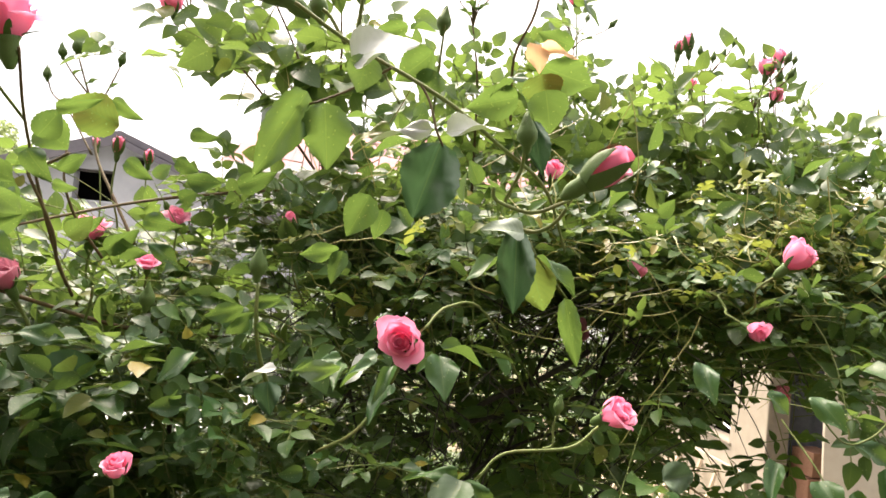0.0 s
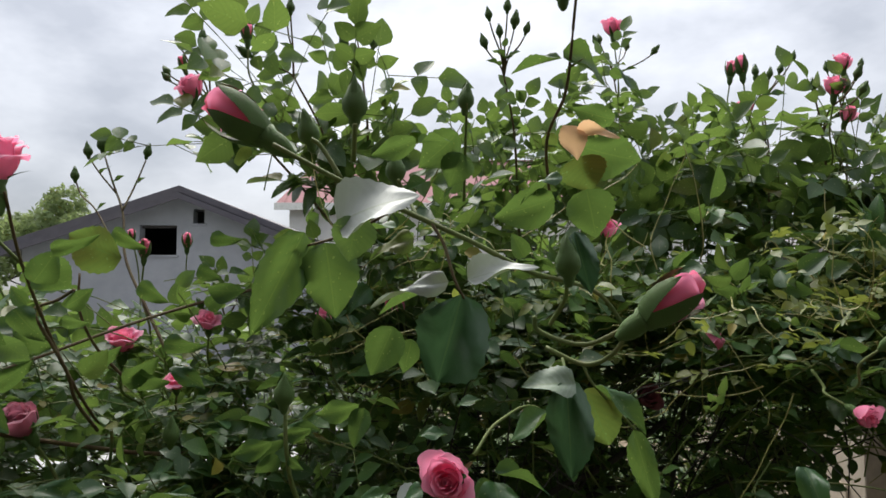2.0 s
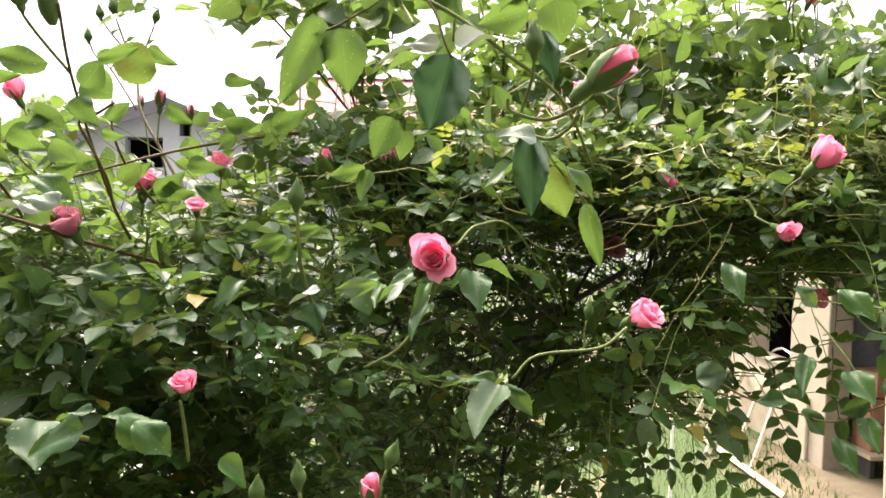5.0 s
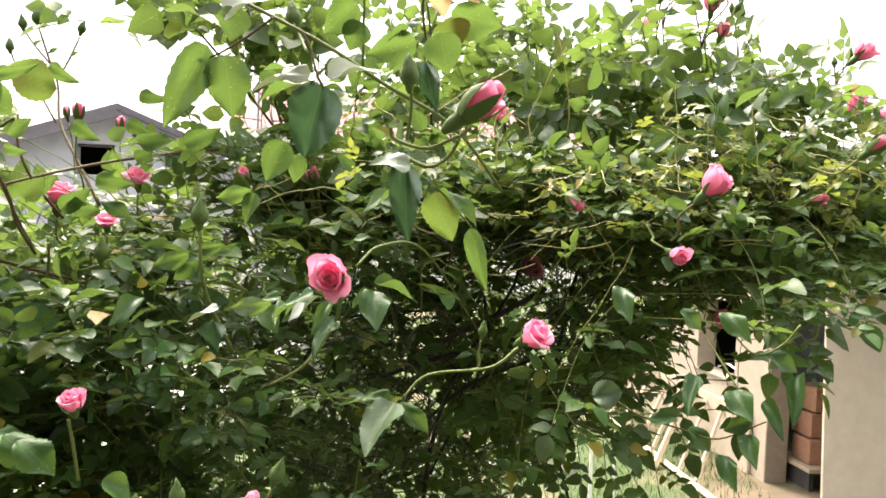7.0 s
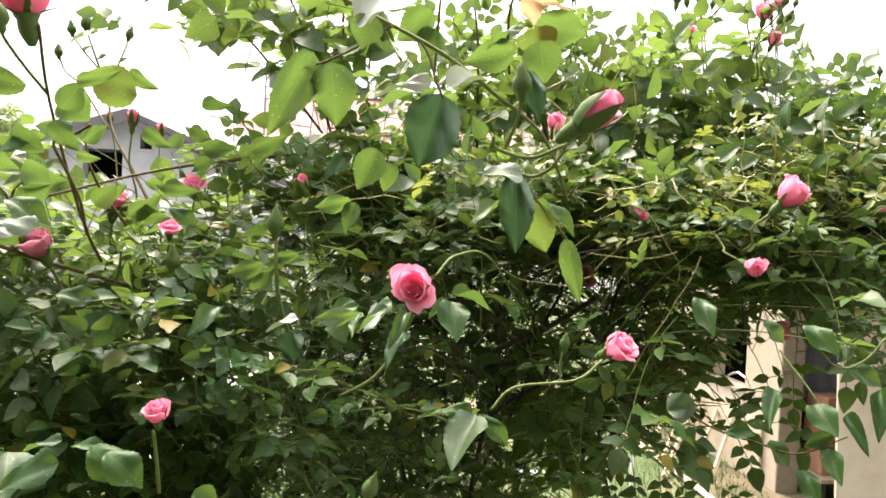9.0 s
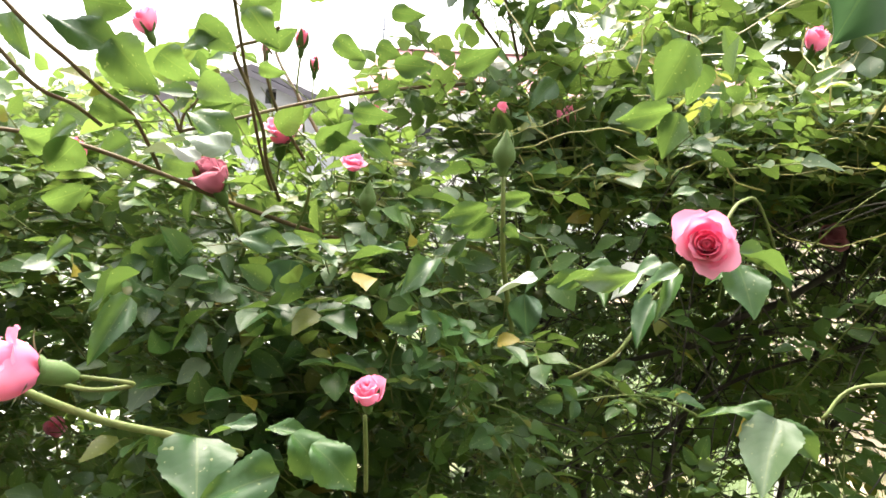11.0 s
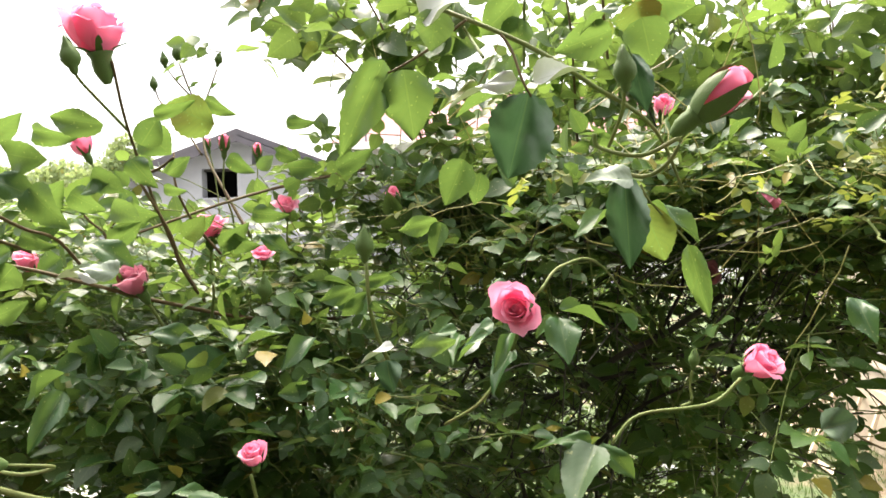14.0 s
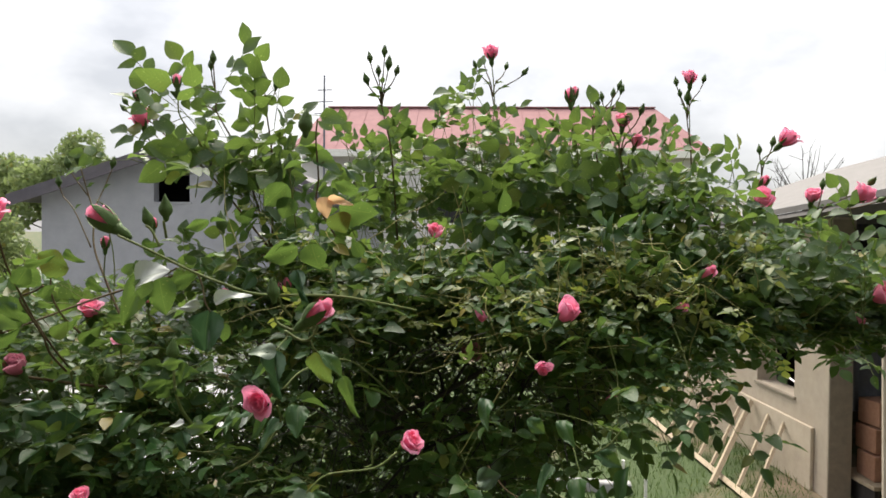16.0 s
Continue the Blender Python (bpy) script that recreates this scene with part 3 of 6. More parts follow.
for tx, ty, th, ts, sd in ((-19.6, 27.4, 6.3, 2.4, 3), (-24.0, 28.5, 5.9, 2.6, 4), (-28.5, 29.5, 6.0, 2.7, 5), (-16.2, 30.5, 5.2, 2.0, 6), (-33, 30, 6.3, 2.8, 7), (-22, 36, 5.6, 2.6, 13)):
    build_tree(tx, ty, th, ts, sd, "leafy green tree standing behind the houses", 7000)
for tx, ty, th, ts, sd in ((-12.2, 13.6, 2.9, 1.2, 8), (-14.2, 14.6, 3.0, 1.4, 9), (-11.4, 11.6, 2.2, 0.9, 10), (-16.5, 14.0, 2.9, 1.5, 11)):
    tagged(build_tree(tx, ty, th, ts, sd, "bushy green garden tree beside the grey house", 6000), group="garden trees")


def build_bare_tree():
    g = np.random.default_rng(21)
    tr = thing("bare_tree", "leafless thin-twigged tree far behind the shed", "tree", pose(9.5, 26.5, 0))
    v, f = tube([(0, 0, 0), (0.05, 0, 1.6), (0, 0.1, 3.4)], 0.12, 0.06, 7, 3)
    link("trunk", mesh_of("trunk", v, f, BARK_DARK), tr)
    for i in range(16):
        a = i * 2.4
        tip = np.array([math.cos(a) * g.uniform(0.5, 1.5), math.sin(a) * 0.9, g.uniform(4.2, 5.6)])
        v, f = tube([(0, 0.05, g.uniform(2.2, 3.4)), tip * 0.55 + (0, 0, 1.4), tip], 0.03, 0.006, 5, 3)
        for j in range(5):
            s = tip * g.uniform(0.75, 0.95) + (0, 0, 0.3 * g.random())
            v2, f2 = tube([s, s + g.normal(0, 0.22, 3) + (0, 0, 0.3)], 0.009, 0.004, 4, 1)
            f = f + [tuple(q + len(v) for q in fc) for fc in f2]
            v = np.vstack([v, v2])
        link("limb", mesh_of("limb", v, f, BARK_DARK), tr)


build_bare_tree()


def build_grass():
    g = np.random.default_rng(31)
    verts, faces, uvs = [], [], []
    for _ in range(9000):
        x, y = g.uniform(0.2, 2.6), g.uniform(2.2, 9.5)
        h, a = g.uniform(0.03, 0.1), g.uniform(0, 6.28)
        d = np.array([math.cos(a), math.sin(a), 0]) * 0.004
        b = np.array([x, y, 0.0])
        t = b + (g.normal(0, 0.025), g.normal(0, 0.025), h)
        k = len(verts)
        verts += [b - d, b + d, t]
        uvs += [(0, 0), (1, 0), (0.5, 1)]
        faces.append((k, k + 1, k + 2))
    ob = link("grass_tufts", mesh_of("grass_tufts", verts, faces, GRASS, uvs))
    tagged(ob, "short uneven green grass in front of the shed", "grass", "", "stuff")


build_grass()

# ---- the climbing rose ----
BASE = Vector((0.12, 1.25, 0))
ROSE = thing("climbing_rose", "tall climbing rose with glossy leaves, green buds and pink blooms", "rose bush", Matrix.Translation(BASE))
OFF = Matrix.Translation(-BASE)


def in_rose(m):
    """A pose in the world, as the rose's own."""
    return OFF @ m


def leaflet_grid(rows, cols, fold, curl, wave, serrate, width=0.72):
    """A leaf blade of unit length along y: vertices, faces and uvs."""
    verts, uvs = [], []
    for j in range(rows + 1):
        s = j / rows
        w = 0.53 * width * (math.sin(math.pi * min(1, 0.04 + 0.96 * s) ** 0.80) ** 0.80 * (1.08 - 0.22 * s * s) if 0 < s < 1 else 0.02)
        if serrate and 0 < j < rows:
            w *= 1 + (serrate if j % 2 else -serrate)
        for i in range(cols):
            u = 2 * i / (cols - 1) - 1
            z = fold * abs(u) * w - curl * s * s + wave * math.sin(5 * s + 2.2 * u) * abs(u) * w
            verts.append((u * w, s, z))
            uvs.append((0.5 + 0.5 * u, s))
    faces = [(j * cols + i, j * cols + i + 1, (j + 1) * cols + i + 1, (j + 1) * cols + i) for j in range(rows) for i in range(cols - 1)]
    return np.array(verts), np.array(faces), np.array(uvs)


def frame_of(way, up):
    """A turn whose y lies along way and whose z is near up."""
    y = np.asarray(way, float)
    y = y / (np.linalg.norm(y) + 1e-12)
    x = np.cross(y, up)
    x /= np.linalg.norm(x) + 1e-12
    return np.stack([x, y, np.cross(x, y)], 1)


FINE = [mesh_of("leaf", *[a for a in leaflet_grid(18, 7, fo, cu, wa, 0.035)][:2], LEAF_FINE, leaflet_grid(18, 7, fo, cu, wa, 0.035)[2], True) for fo, cu, wa in ((0.36, 0.16, 0.35), (0.24, 0.26, -0.4), (0.42, 0.10, 0.3), (0.22, 0.32, 0.5))]
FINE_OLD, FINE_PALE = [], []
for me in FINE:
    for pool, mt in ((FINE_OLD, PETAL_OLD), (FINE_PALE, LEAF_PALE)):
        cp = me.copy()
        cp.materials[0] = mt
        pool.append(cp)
FINE_DARK = [mesh_of("leaf", *leaflet_grid(18, 9, fo, cu, wa, 0.035)[:2], LEAF_DARK, leaflet_grid(18, 9, fo, cu, wa, 0.035)[2], True) for fo, cu, wa in ((0.7, 0.22, 0.9), (0.55, 0.28, -0.8), (0.8, 0.16, 1.0), (0.6, 0.3, 0.9))]
leaf_count = 0


def leaflet(base, tip, width, normal, dark=False, pool=None, name="leaf", label=""):
    """One leaf blade from its base to its tip."""
    global leaf_count
    way = np.subtract(tip, base)
    size = float(np.linalg.norm(way))
    r = frame_of(way, normal) * np.array([width / 0.72, size, size])
    m = Matrix.Identity(4)
    for i in range(3):
        for j in range(3):
            m[i][j] = r[i][j]
        m[i][3] = base[i]
    pool = pool or (FINE_DARK if dark else FINE)
    link(name, pool[leaf_count % 4], ROSE, in_rose(m), "dark bluish-green leaf" if dark else label)
    leaf_count += 1


def stem(pts, r0, r1, mat):
    v, f = tube(pts, r0, r1, 7, 6)
    link("cane", mesh_of("cane", v - np.array(BASE), f, mat, None, True), ROSE)


def petal(theta, R, H, half, roll, curl_in=0.0, rows=7, cols=7, seed=0, point=0.0):
    """A cupped petal round the z axis: it rises to its lip at R, H and rolls outwards there by roll."""
    g = np.random.default_rng(seed)
    ph, skew = g.uniform(0, 6.28), g.uniform(-0.25, 0.25)
    verts, uvs = [], []
    for j in range(rows):
        v = j / (rows - 1)
        for i in range(cols):
            u = 2 * i / (cols - 1) - 1
            ang = theta + u * half * (0.35 + 0.65 * math.sin(math.pi * min(v, 0.7) / 1.4)) * (1 - 0.35 * max(0, v - 0.6) * 2.5 * point)
            lip = roll * (1 - 0.75 * min(1.3, abs(u - skew)) ** 1.6 * point * 2) if point else roll
            s = min(1.0, v / 0.62)
            rad = R * (0.22 + 0.78 * math.sin(min(1.0, s * 1.45) * math.pi / 2) ** 0.8) - curl_in * R * max(0, s - 0.5)
            h = H * s ** 0.9
            if v > 0.62:
                turn = (v - 0.62) / 0.38 * 1.3
                rad += lip * math.sin(turn * 0.85)
                h += 0.10 * H * math.sin(turn) - abs(lip) * 0.75 * (1 - math.cos(turn))
            rad += 0.012 * math.sin(3 * u + ph) * v
            h += (0.03 * H * math.cos(3.3 * u + ph) - 0.24 * H * abs(u) ** 2.2) * v
            verts.append((rad * math.cos(ang), rad * math.sin(ang), h))
            uvs.append((0.5 + 0.5 * u, v))
    faces = [(j * cols + i, j * cols + i + 1, (j + 1) * cols + i + 1, (j + 1) * cols + i) for j in range(rows - 1) for i in range(cols - 1)]
    return verts, faces, uvs


def joined(pieces):
    verts, faces, uvs = [], [], []
    for v, f, u in pieces:
        k = len(verts)
        verts += list(v)
        uvs += list(u)
        faces += [tuple(q + k for q in fc) for fc in f]
    return verts, faces, uvs


def lathe(profile, sides=10):
    verts = [(r * math.cos(2 * math.pi * k / sides), r * math.sin(2 * math.pi * k / sides), z) for r, z in profile for k in range(sides)]
    n = len(profile)
    faces = [(j * sides + k, j * sides + (k + 1) % sides, (j + 1) * sides + (k + 1) % sides, (j + 1) * sides + k) for j in range(n - 1) for k in range(sides)]
    faces.append(tuple((n - 1) * sides + k for k in range(sides)))
    return verts, faces, [(0.5, 0.5)] * len(verts)


def sepal(theta, length, width, hug, out):
    verts, uvs = [], []
    for j in range(6):
        v = j / 5
        w = width * (1 - v) ** 0.7 * (0.75 + 0.5 * v)
        rad = hug * (math.sin(min(1, 0.25 + v * 0.9) * math.pi / 2)) * (1 - 0.22 * v * v) + out * v * v
        for u in (-1, 0, 1):
            a = theta + u * w / max(rad, 0.02)
            r2 = rad * (1.04 if u == 0 else 1.0)
            verts.append((r2 * math.cos(a), r2 * math.sin(a), length * v - abs(out) * 0.5 * v * v))
            uvs.append((0.5 + 0.5 * u, v))
    faces = [(j * 3 + i, j * 3 + i + 1, (j + 1) * 3 + i + 1, (j + 1) * 3 + i) for j in range(5) for i in range(2)]
    return verts, faces, uvs


HIP = [(0.045, -0.36), (0.075, -0.31), (0.125, -0.2), (0.135, -0.1), (0.13, -0.02), (0.17, 0.05)]
# open bloom, its cup about one unit across
GOLD = 2.39996


def petal_mesh(R, H, half, flare, curl_in, seed, mat, point=0.0, name="petal"):
    v, f, u = petal(0.0, R, H, half, flare, curl_in, 9, 9, seed, point)
    return mesh_of(name, v, f, mat, u, True)


CORE_V, CORE_F, CORE_U = lathe([(0.02, 0.0), (0.06, 0.1), (0.075, 0.3), (0.06, 0.46), (0.03, 0.5), (0.012, 0.42)], 9)
HEART = mesh_of("rose_bloom", CORE_V, CORE_F, PETAL_DEEP, CORE_U, True)
INNER = [petal_mesh(0.075 + 0.021 * i, 0.52 - 0.006 * i, 1.4 - 0.05 * i, 0.012, 0.1, i, PETAL_DEEP if i < 5 else PETAL, 0.0, "inner_petal") for i in range(7)]


def flared(half, r1, h1, r2, h2, tip, seed, rows=10, cols=11):
    """A petal that cups out to r1 at h1 and flares on to its pointed lip at r2, h2."""
    g = np.random.default_rng(seed)
    ph, skew = g.uniform(0, 6.28), g.uniform(-0.22, 0.22)
    verts, uvs = [], []
    for j in range(rows):
        v = j / (rows - 1)
        s, e = min(1.0, v / 0.6), max(0.0, (v - 0.6) / 0.4)
        for i in range(cols):
            u = 2 * i / (cols - 1) - 1
            off = min(1.0, abs(u - skew * e))
            rad = 0.07 + (r1 - 0.07) * math.sin(s * math.pi / 2) ** 0.9 + (r2 - r1) * e ** 1.3 + tip * e * e * (1 - off) ** 1.3
            h = h1 * s ** 1.1 + (h2 - h1) * math.sin(e * 1.9) / 0.95 - (0.13 * h2 * e + 0.05 * h2 * s) * off ** 2
            rad += 0.010 * math.sin(4 * u + ph) * v + 0.014 * e * math.sin(9 * u + 2 * ph)
            h += 0.018 * math.cos(5 * u + ph) * v
            ang = u * half * (0.4 + 0.6 * math.sin(s * math.pi / 2)) * (1 - 0.34 * e ** 1.4)
            verts.append((rad * math.cos(ang), rad * math.sin(ang), h))
            uvs.append((0.5 + 0.5 * u, v))
    faces = [(j * cols + i, j * cols + i + 1, (j + 1) * cols + i + 1, (j + 1) * cols + i) for j in range(rows - 1) for i in range(cols - 1)]
    return verts, faces, uvs


def flared_mesh(*shape):
    v, f, u = flared(*shape)
    return mesh_of("petal", v, f, PETAL, u, True)


OPEN_MID = [flared_mesh(1.30, 0.205 + 0.01 * i, 0.43, 0.245 + 0.02 * i, 0.52, 0.03, 40 + i) for i in range(3)]
OPEN_OUT = [flared_mesh(0.98, 0.30, 0.34, (0.36, 0.39, 0.42)[i], (0.46, 0.42, 0.38)[i], (0.09, 0.12, 0.14)[i], 50 + i) for i in range(3)]
CUP_OUT = [flared_mesh(1.06, 0.345, 0.46, (0.33, 0.39, 0.45)[i], 0.64, (0.02, 0.04, 0.08)[i], 60 + i) for i in range(3)]
BUD_V, BUD_F, BUD_U = lathe([(0.10, 0.0), (0.19, 0.14), (0.225, 0.34), (0.205, 0.56), (0.14, 0.76), (0.075, 0.86), (0.02, 0.84)], 12)
BUD_CORE = mesh_of("rosebud", BUD_V, BUD_F, PETAL_DEEP, [(0.5, 0.8)] * len(BUD_V), True)
BUD_WRAP = [petal_mesh(0.25 + 0.012 * i, 0.80 - 0.06 * i, 1.5, 0.01 + 0.03 * i, 0.85 - 0.25 * i, 70 + i, PETAL if i else PETAL_DEEP, 0.0) for i in range(3)]


def calyx_mesh(length, hug, out, wide):
    v, f, u = joined([lathe(HIP)] + [sepal(i * 1.2566 + 0.3, length * (0.9 + 0.12 * (i % 3)), wide, hug, out) for i in range(5)])
    return mesh_of("calyx", v, f, CALYX, u, True)


CALYX_OPEN = calyx_mesh(0.30, 0.20, 0.30, 0.075)
CALYX_CUP = calyx_mesh(0.45, 0.32, 0.10, 0.085)
CALYX_BUD = calyx_mesh(0.80, 0.345, -0.02, 0.20)
GREEN_V, GREEN_F, GREEN_U = lathe([(0.05, -0.30), (0.10, -0.24), (0.14, -0.14), (0.145, -0.05), (0.24, 0.05), (0.315, 0.20), (0.30, 0.40), (0.19, 0.62), (0.075, 0.82), (0.02, 0.98)], 12)
GREEN_BODY = mesh_of("rosebud", GREEN_V, GREEN_F, CALYX, GREEN_U, True)
SEPALS = [mesh_of("sepal", *sepal(0.0, ln, 0.14, 0.34, -0.235)[:2], CALYX, sepal(0.0, ln, 0.14, 0.34, -0.235)[2], True) for ln in (1.0, 1.16)]


def turned(x, y, z, size, way, spin=0.0):
    q = Vector(way).normalized().to_track_quat("Z", "Y").to_matrix().to_4x4()
    return in_rose(Matrix.Translation((x, y, z)) @ q @ Matrix.Rotation(spin, 4, "Z") @ Matrix.Diagonal((size, size, size, 1)))


bloom_count = 0
HEADS = []


def bloom(x, y, z, size, way, kind="open", label=""):
    """A bloom whose middle is at x, y, z and which opens towards way; kind: open, cup, full (a wide cup), pink (bud) or green (bud)."""
    global bloom_count
    bloom_count += 1
    n = bloom_count
    if kind == "green":
        size *= 0.82
    else:
        if z < 2.23:
            HEADS.append((x, y, z, size))
    d = Vector(way).normalized()
    back = {"open": 0.36, "cup": 0.36, "full": 0.30, "pink": 0.42, "green": 0.4}[kind] * size
    p = Vector((x, y, z)) - d * back
    m = turned(*p, size, way, n * 1.7)
    if kind in ("open", "cup", "full"):
        ob = link("rose_bloom", HEART, ROSE, m, label or ("open pink rose bloom" if kind == "open" else "half-open cupped pink rose bloom"))
        full = Matrix.Identity(4) if kind == "open" else Matrix.Diagonal((1.05, 1.05, 1.40 if kind == "cup" else 1.2, 1))
        for i, me in enumerate(INNER):
            link("inner_petal", me, ob, full @ Matrix.Rotation(i * GOLD, 4, "Z"))
        rings = ((OPEN_MID, 3, 0.0, 1.0), (OPEN_OUT, 5, 0.5, 1.0)) if kind == "open" else ((OPEN_MID, 3, 0.0, 1.36), (CUP_OUT, 4, 0.4, 1.0)) if kind == "cup" else ((OPEN_MID, 3, 0.0, 1.3), (CUP_OUT, 3, 0.9, 0.98), (OPEN_OUT, 4, 0.4, 1.1))
        for pool, count, start, tall in rings:
            for i in range(count):
                a = start + i * 6.2832 / count + 0.3 * math.sin(3.1 * i + n)
                sc = 1 + 0.13 * math.sin(5.0 * i + n)
                lean = (0.07 if kind == "open" else 0.16) * math.sin(2.3 * i + 1.7 * n)
                link("petal", pool[(i * 2 + n) % 3], ob, Matrix.Rotation(a, 4, "Z") @ Matrix.Rotation(lean, 4, "Y") @ Matrix.Diagonal((sc, sc, sc * tall, 1)))
        if "dusky" in label or "faded" in label:
            for piece in (ob, *ob.children):
                piece.material_slots[0].link = "OBJECT"
                piece.material_slots[0].material = PETAL_DUSK
        link("calyx", CALYX_CUP if kind == "cup" else CALYX_OPEN, ob)
    elif kind == "pink":
        ob = link("rosebud", BUD_CORE, ROSE, m, label or "opening deep pink rosebud")
        for i, me in enumerate(BUD_WRAP):
            link("petal", me, ob, Matrix.Rotation(i * 2.2 + n, 4, "Z"))
        link("calyx", CALYX_BUD, ob)
    else:
        ob = link("rosebud", GREEN_BODY, ROSE, m, label or "closed green rosebud")
        for i in range(5):
            link("sepal", SEPALS[i % 2], ob, Matrix.Rotation(i * 1.2566, 4, "Z"))
    return p - d * 0.36 * size


def on_stalk(x, y, z, size, way, kind, root, r=0.0011, mat=None, label=""):
    """A bloom with a curved stalk to its root."""
    end = bloom(x, y, z, size, way, kind, label)
    d = Vector(way).normalized()
    root = Vector(root)
    mid = end - d * min(0.035, 0.4 * (end - root).length)
    stem([tuple(root), tuple((root + mid) / 2 + Vector((0.004, 0, -0.004))), tuple(mid), tuple(end + d * 0.03 * size)], r * 1.25, r, mat or CANE_GREEN)


ROOTS = []
# blooms and buds near the path
bloom(-0.042, 0.524, 2.044, 0.043, (-0.22, -0.96, 0.12), "open", "fully open pink rose bloom with a deep spiral heart")
bloom(0.125, 0.549, 2.002, 0.033, (0.55, -0.55, 0.45), "cup")
on_stalk(0.299, 0.643, 2.139, 0.037, (0.55, -0.35, 0.6), "cup", (0.27, 0.68, 2.085))
on_stalk(0.182, 0.757, 2.123, 0.030, (0.5, -0.5, -0.5), "pink", (0.16, 0.80, 2.16))
bloom(0.072, 0.384, 2.163, 0.037, (0.72, -0.2, 0.55), "pink", "large pink rosebud half wrapped in green sepals")
on_stalk(-0.327, 0.781, 2.135, 0.031, (0.2, -0.45, 0.85), "open", (-0.33, 0.83, 2.05))
on_stalk(-0.197, 0.771, 2.136, 0.032, (-0.1, -0.2, 0.95), "pink", (-0.18, 0.82, 2.03))
on_stalk(-0.149, 0.858, 2.145, 0.022, (0.1, -0.3, 0.9), "pink", (-0.13, 0.88, 2.07))
on_stalk(-0.315, 0.690, 2.083, 0.026, (0.2, -0.5, 0.8), "open", (-0.29, 0.72, 2.03))
on_stalk(-0.430, 0.790, 2.114, 0.046, (0.1, -0.2, 0.97), "open", (-0.42, 0.84, 2.03), 0.0013)
on_stalk(-0.391, 0.588, 2.062, 0.036, (-0.2, -0.45, 0.8), "cup", (-0.38, 0.62, 2.0), 0.0014, None, "half-open dusky dark pink rose bloom")
bloom(-0.227, 0.480, 1.945, 0.024, (0.05, -0.5, 0.85), "cup")
bloom(-0.342, 0.484, 2.252, 0.056, (-0.12, -0.15, 0.97), "full", "half-open pink rose bloom on a tall reddish stalk")
bloom(-0.337, 0.450, 2.229, 0.026, (-0.2, -0.1, 0.95), "green")
on_stalk(-0.546, 0.723, 2.206, 0.032, (-0.3, -0.3, 0.9), "cup", (-0.52, 0.78, 2.1))
on_stalk(-0.565, 1.200, 2.250, 0.032, (0.1, -0.2, 0.95), "pink", (-0.55, 1.2, 2.1))
on_stalk(-0.593, 1.078, 2.250, 0.022, (-0.1, -0.2, 0.95), "pink", (-0.58, 1.08, 2.1))
bloom(-0.118, 0.362, 2.244, 0.038, (-0.8, -0.1, 0.55), "pink", "large rosebud with a pink tip on an arching spray")
bloom(-0.070, 0.381, 2.256, 0.024, (0.02, -0.1, 1), "green")
bloom(-0.098, 0.398, 2.247, 0.021, (-0.2, -0.2, 0.95), "green")
bloom(-0.073, 0.499, 2.245, 0.025, (-0.1, 0, 0.95), "green")
bloom(-0.037, 0.605, 2.318, 0.026, (0.1, 0, 1), "green")
bloom(0.031, 0.468, 2.345, 0.028, (0.0, 0, 1), "green")
bloom(0.028, 0.392, 2.182, 0.023, (-0.05, -0.1, 1), "green")
bloom(-0.168, 0.569, 2.093, 0.030, (0.05, -0.1, 1), "green", "plump pale green rosebud")
bloom(-0.271, 0.60, 2.055, 0.026, (0.1, -0.1, 1), "green")
on_stalk(-0.059, 0.449, 1.912, 0.022, (0.3, 0, 0.9), "green", (-0.08, 0.47, 1.84))
on_stalk(-0.113, 0.406, 1.910, 0.020, (-0.1, 0, 0.95), "green", (-0.10, 0.44, 1.84))
on_stalk(-0.139, 0.403, 1.900, 0.020, (0.1, 0, 0.95), "green", (-0.11, 0.45, 1.83))
on_stalk(-0.068, 0.420, 1.897, 0.026, (0.0, -0.2, 0.95), "pink", (-0.08, 0.46, 1.83))
on_stalk(-0.732, 0.834, 1.735, 0.030, (0.2, -0.4, 0.8), "cup", (-0.72, 0.9, 1.66))
on_stalk(-0.604, 0.703, 2.076, 0.034, (0.1, -0.4, 0.8), "cup", (-0.58, 0.78, 2.0))
on_stalk(-0.137, 0.869, 2.149, 0.028, (-0.2, -0.1, 0.9), "pink", (-0.1, 0.9, 2.06))
on_stalk(-0.427, 0.826, 2.214, 0.026, (0.1, -0.1, 0.95), "pink", (-0.43, 0.85, 2.1))
on_stalk(-0.369, 0.37, 1.971, 0.046, (-0.62, -0.7, 0.25), "open", (-0.40, 0.43, 1.945))
on_stalk(0.083, 0.555, 2.004, 0.016, (0.15, -0.1, 0.97), "green", (0.073, 0.553, 1.969), 0.0009, None, "small drying brownish-green rosebud")
# blooms on the face and on the shoulder of the bush
on_stalk(0.100, 0.880, 2.238, 0.032, (0.1, -0.5, 0.8), "cup", (0.1, 0.95, 2.17))
on_stalk(0.269, 0.650, 2.070, 0.024, (0.4, -0.6, -0.3), "cup", (0.25, 0.70, 2.10))
on_stalk(0.367, 0.810, 1.996, 0.027, (0.3, -0.7, -0.2), "cup", (0.36, 0.86, 2.04))
on_stalk(0.468, 0.680, 2.188, 0.030, (0.4, -0.6, 0.5), "pink", (0.43, 0.74, 2.17))
on_stalk(0.153, 0.938, 2.037, 0.034, (0.1, -0.8, 0.3), "cup", (0.15, 1.0, 2.05), 0.0012, None, "faded brownish-pink rose bloom in the shade")
on_stalk(0.455, 0.770, 2.137, 0.026, (0.4, -0.6, 0.2), "pink", (0.43, 0.82, 2.17))
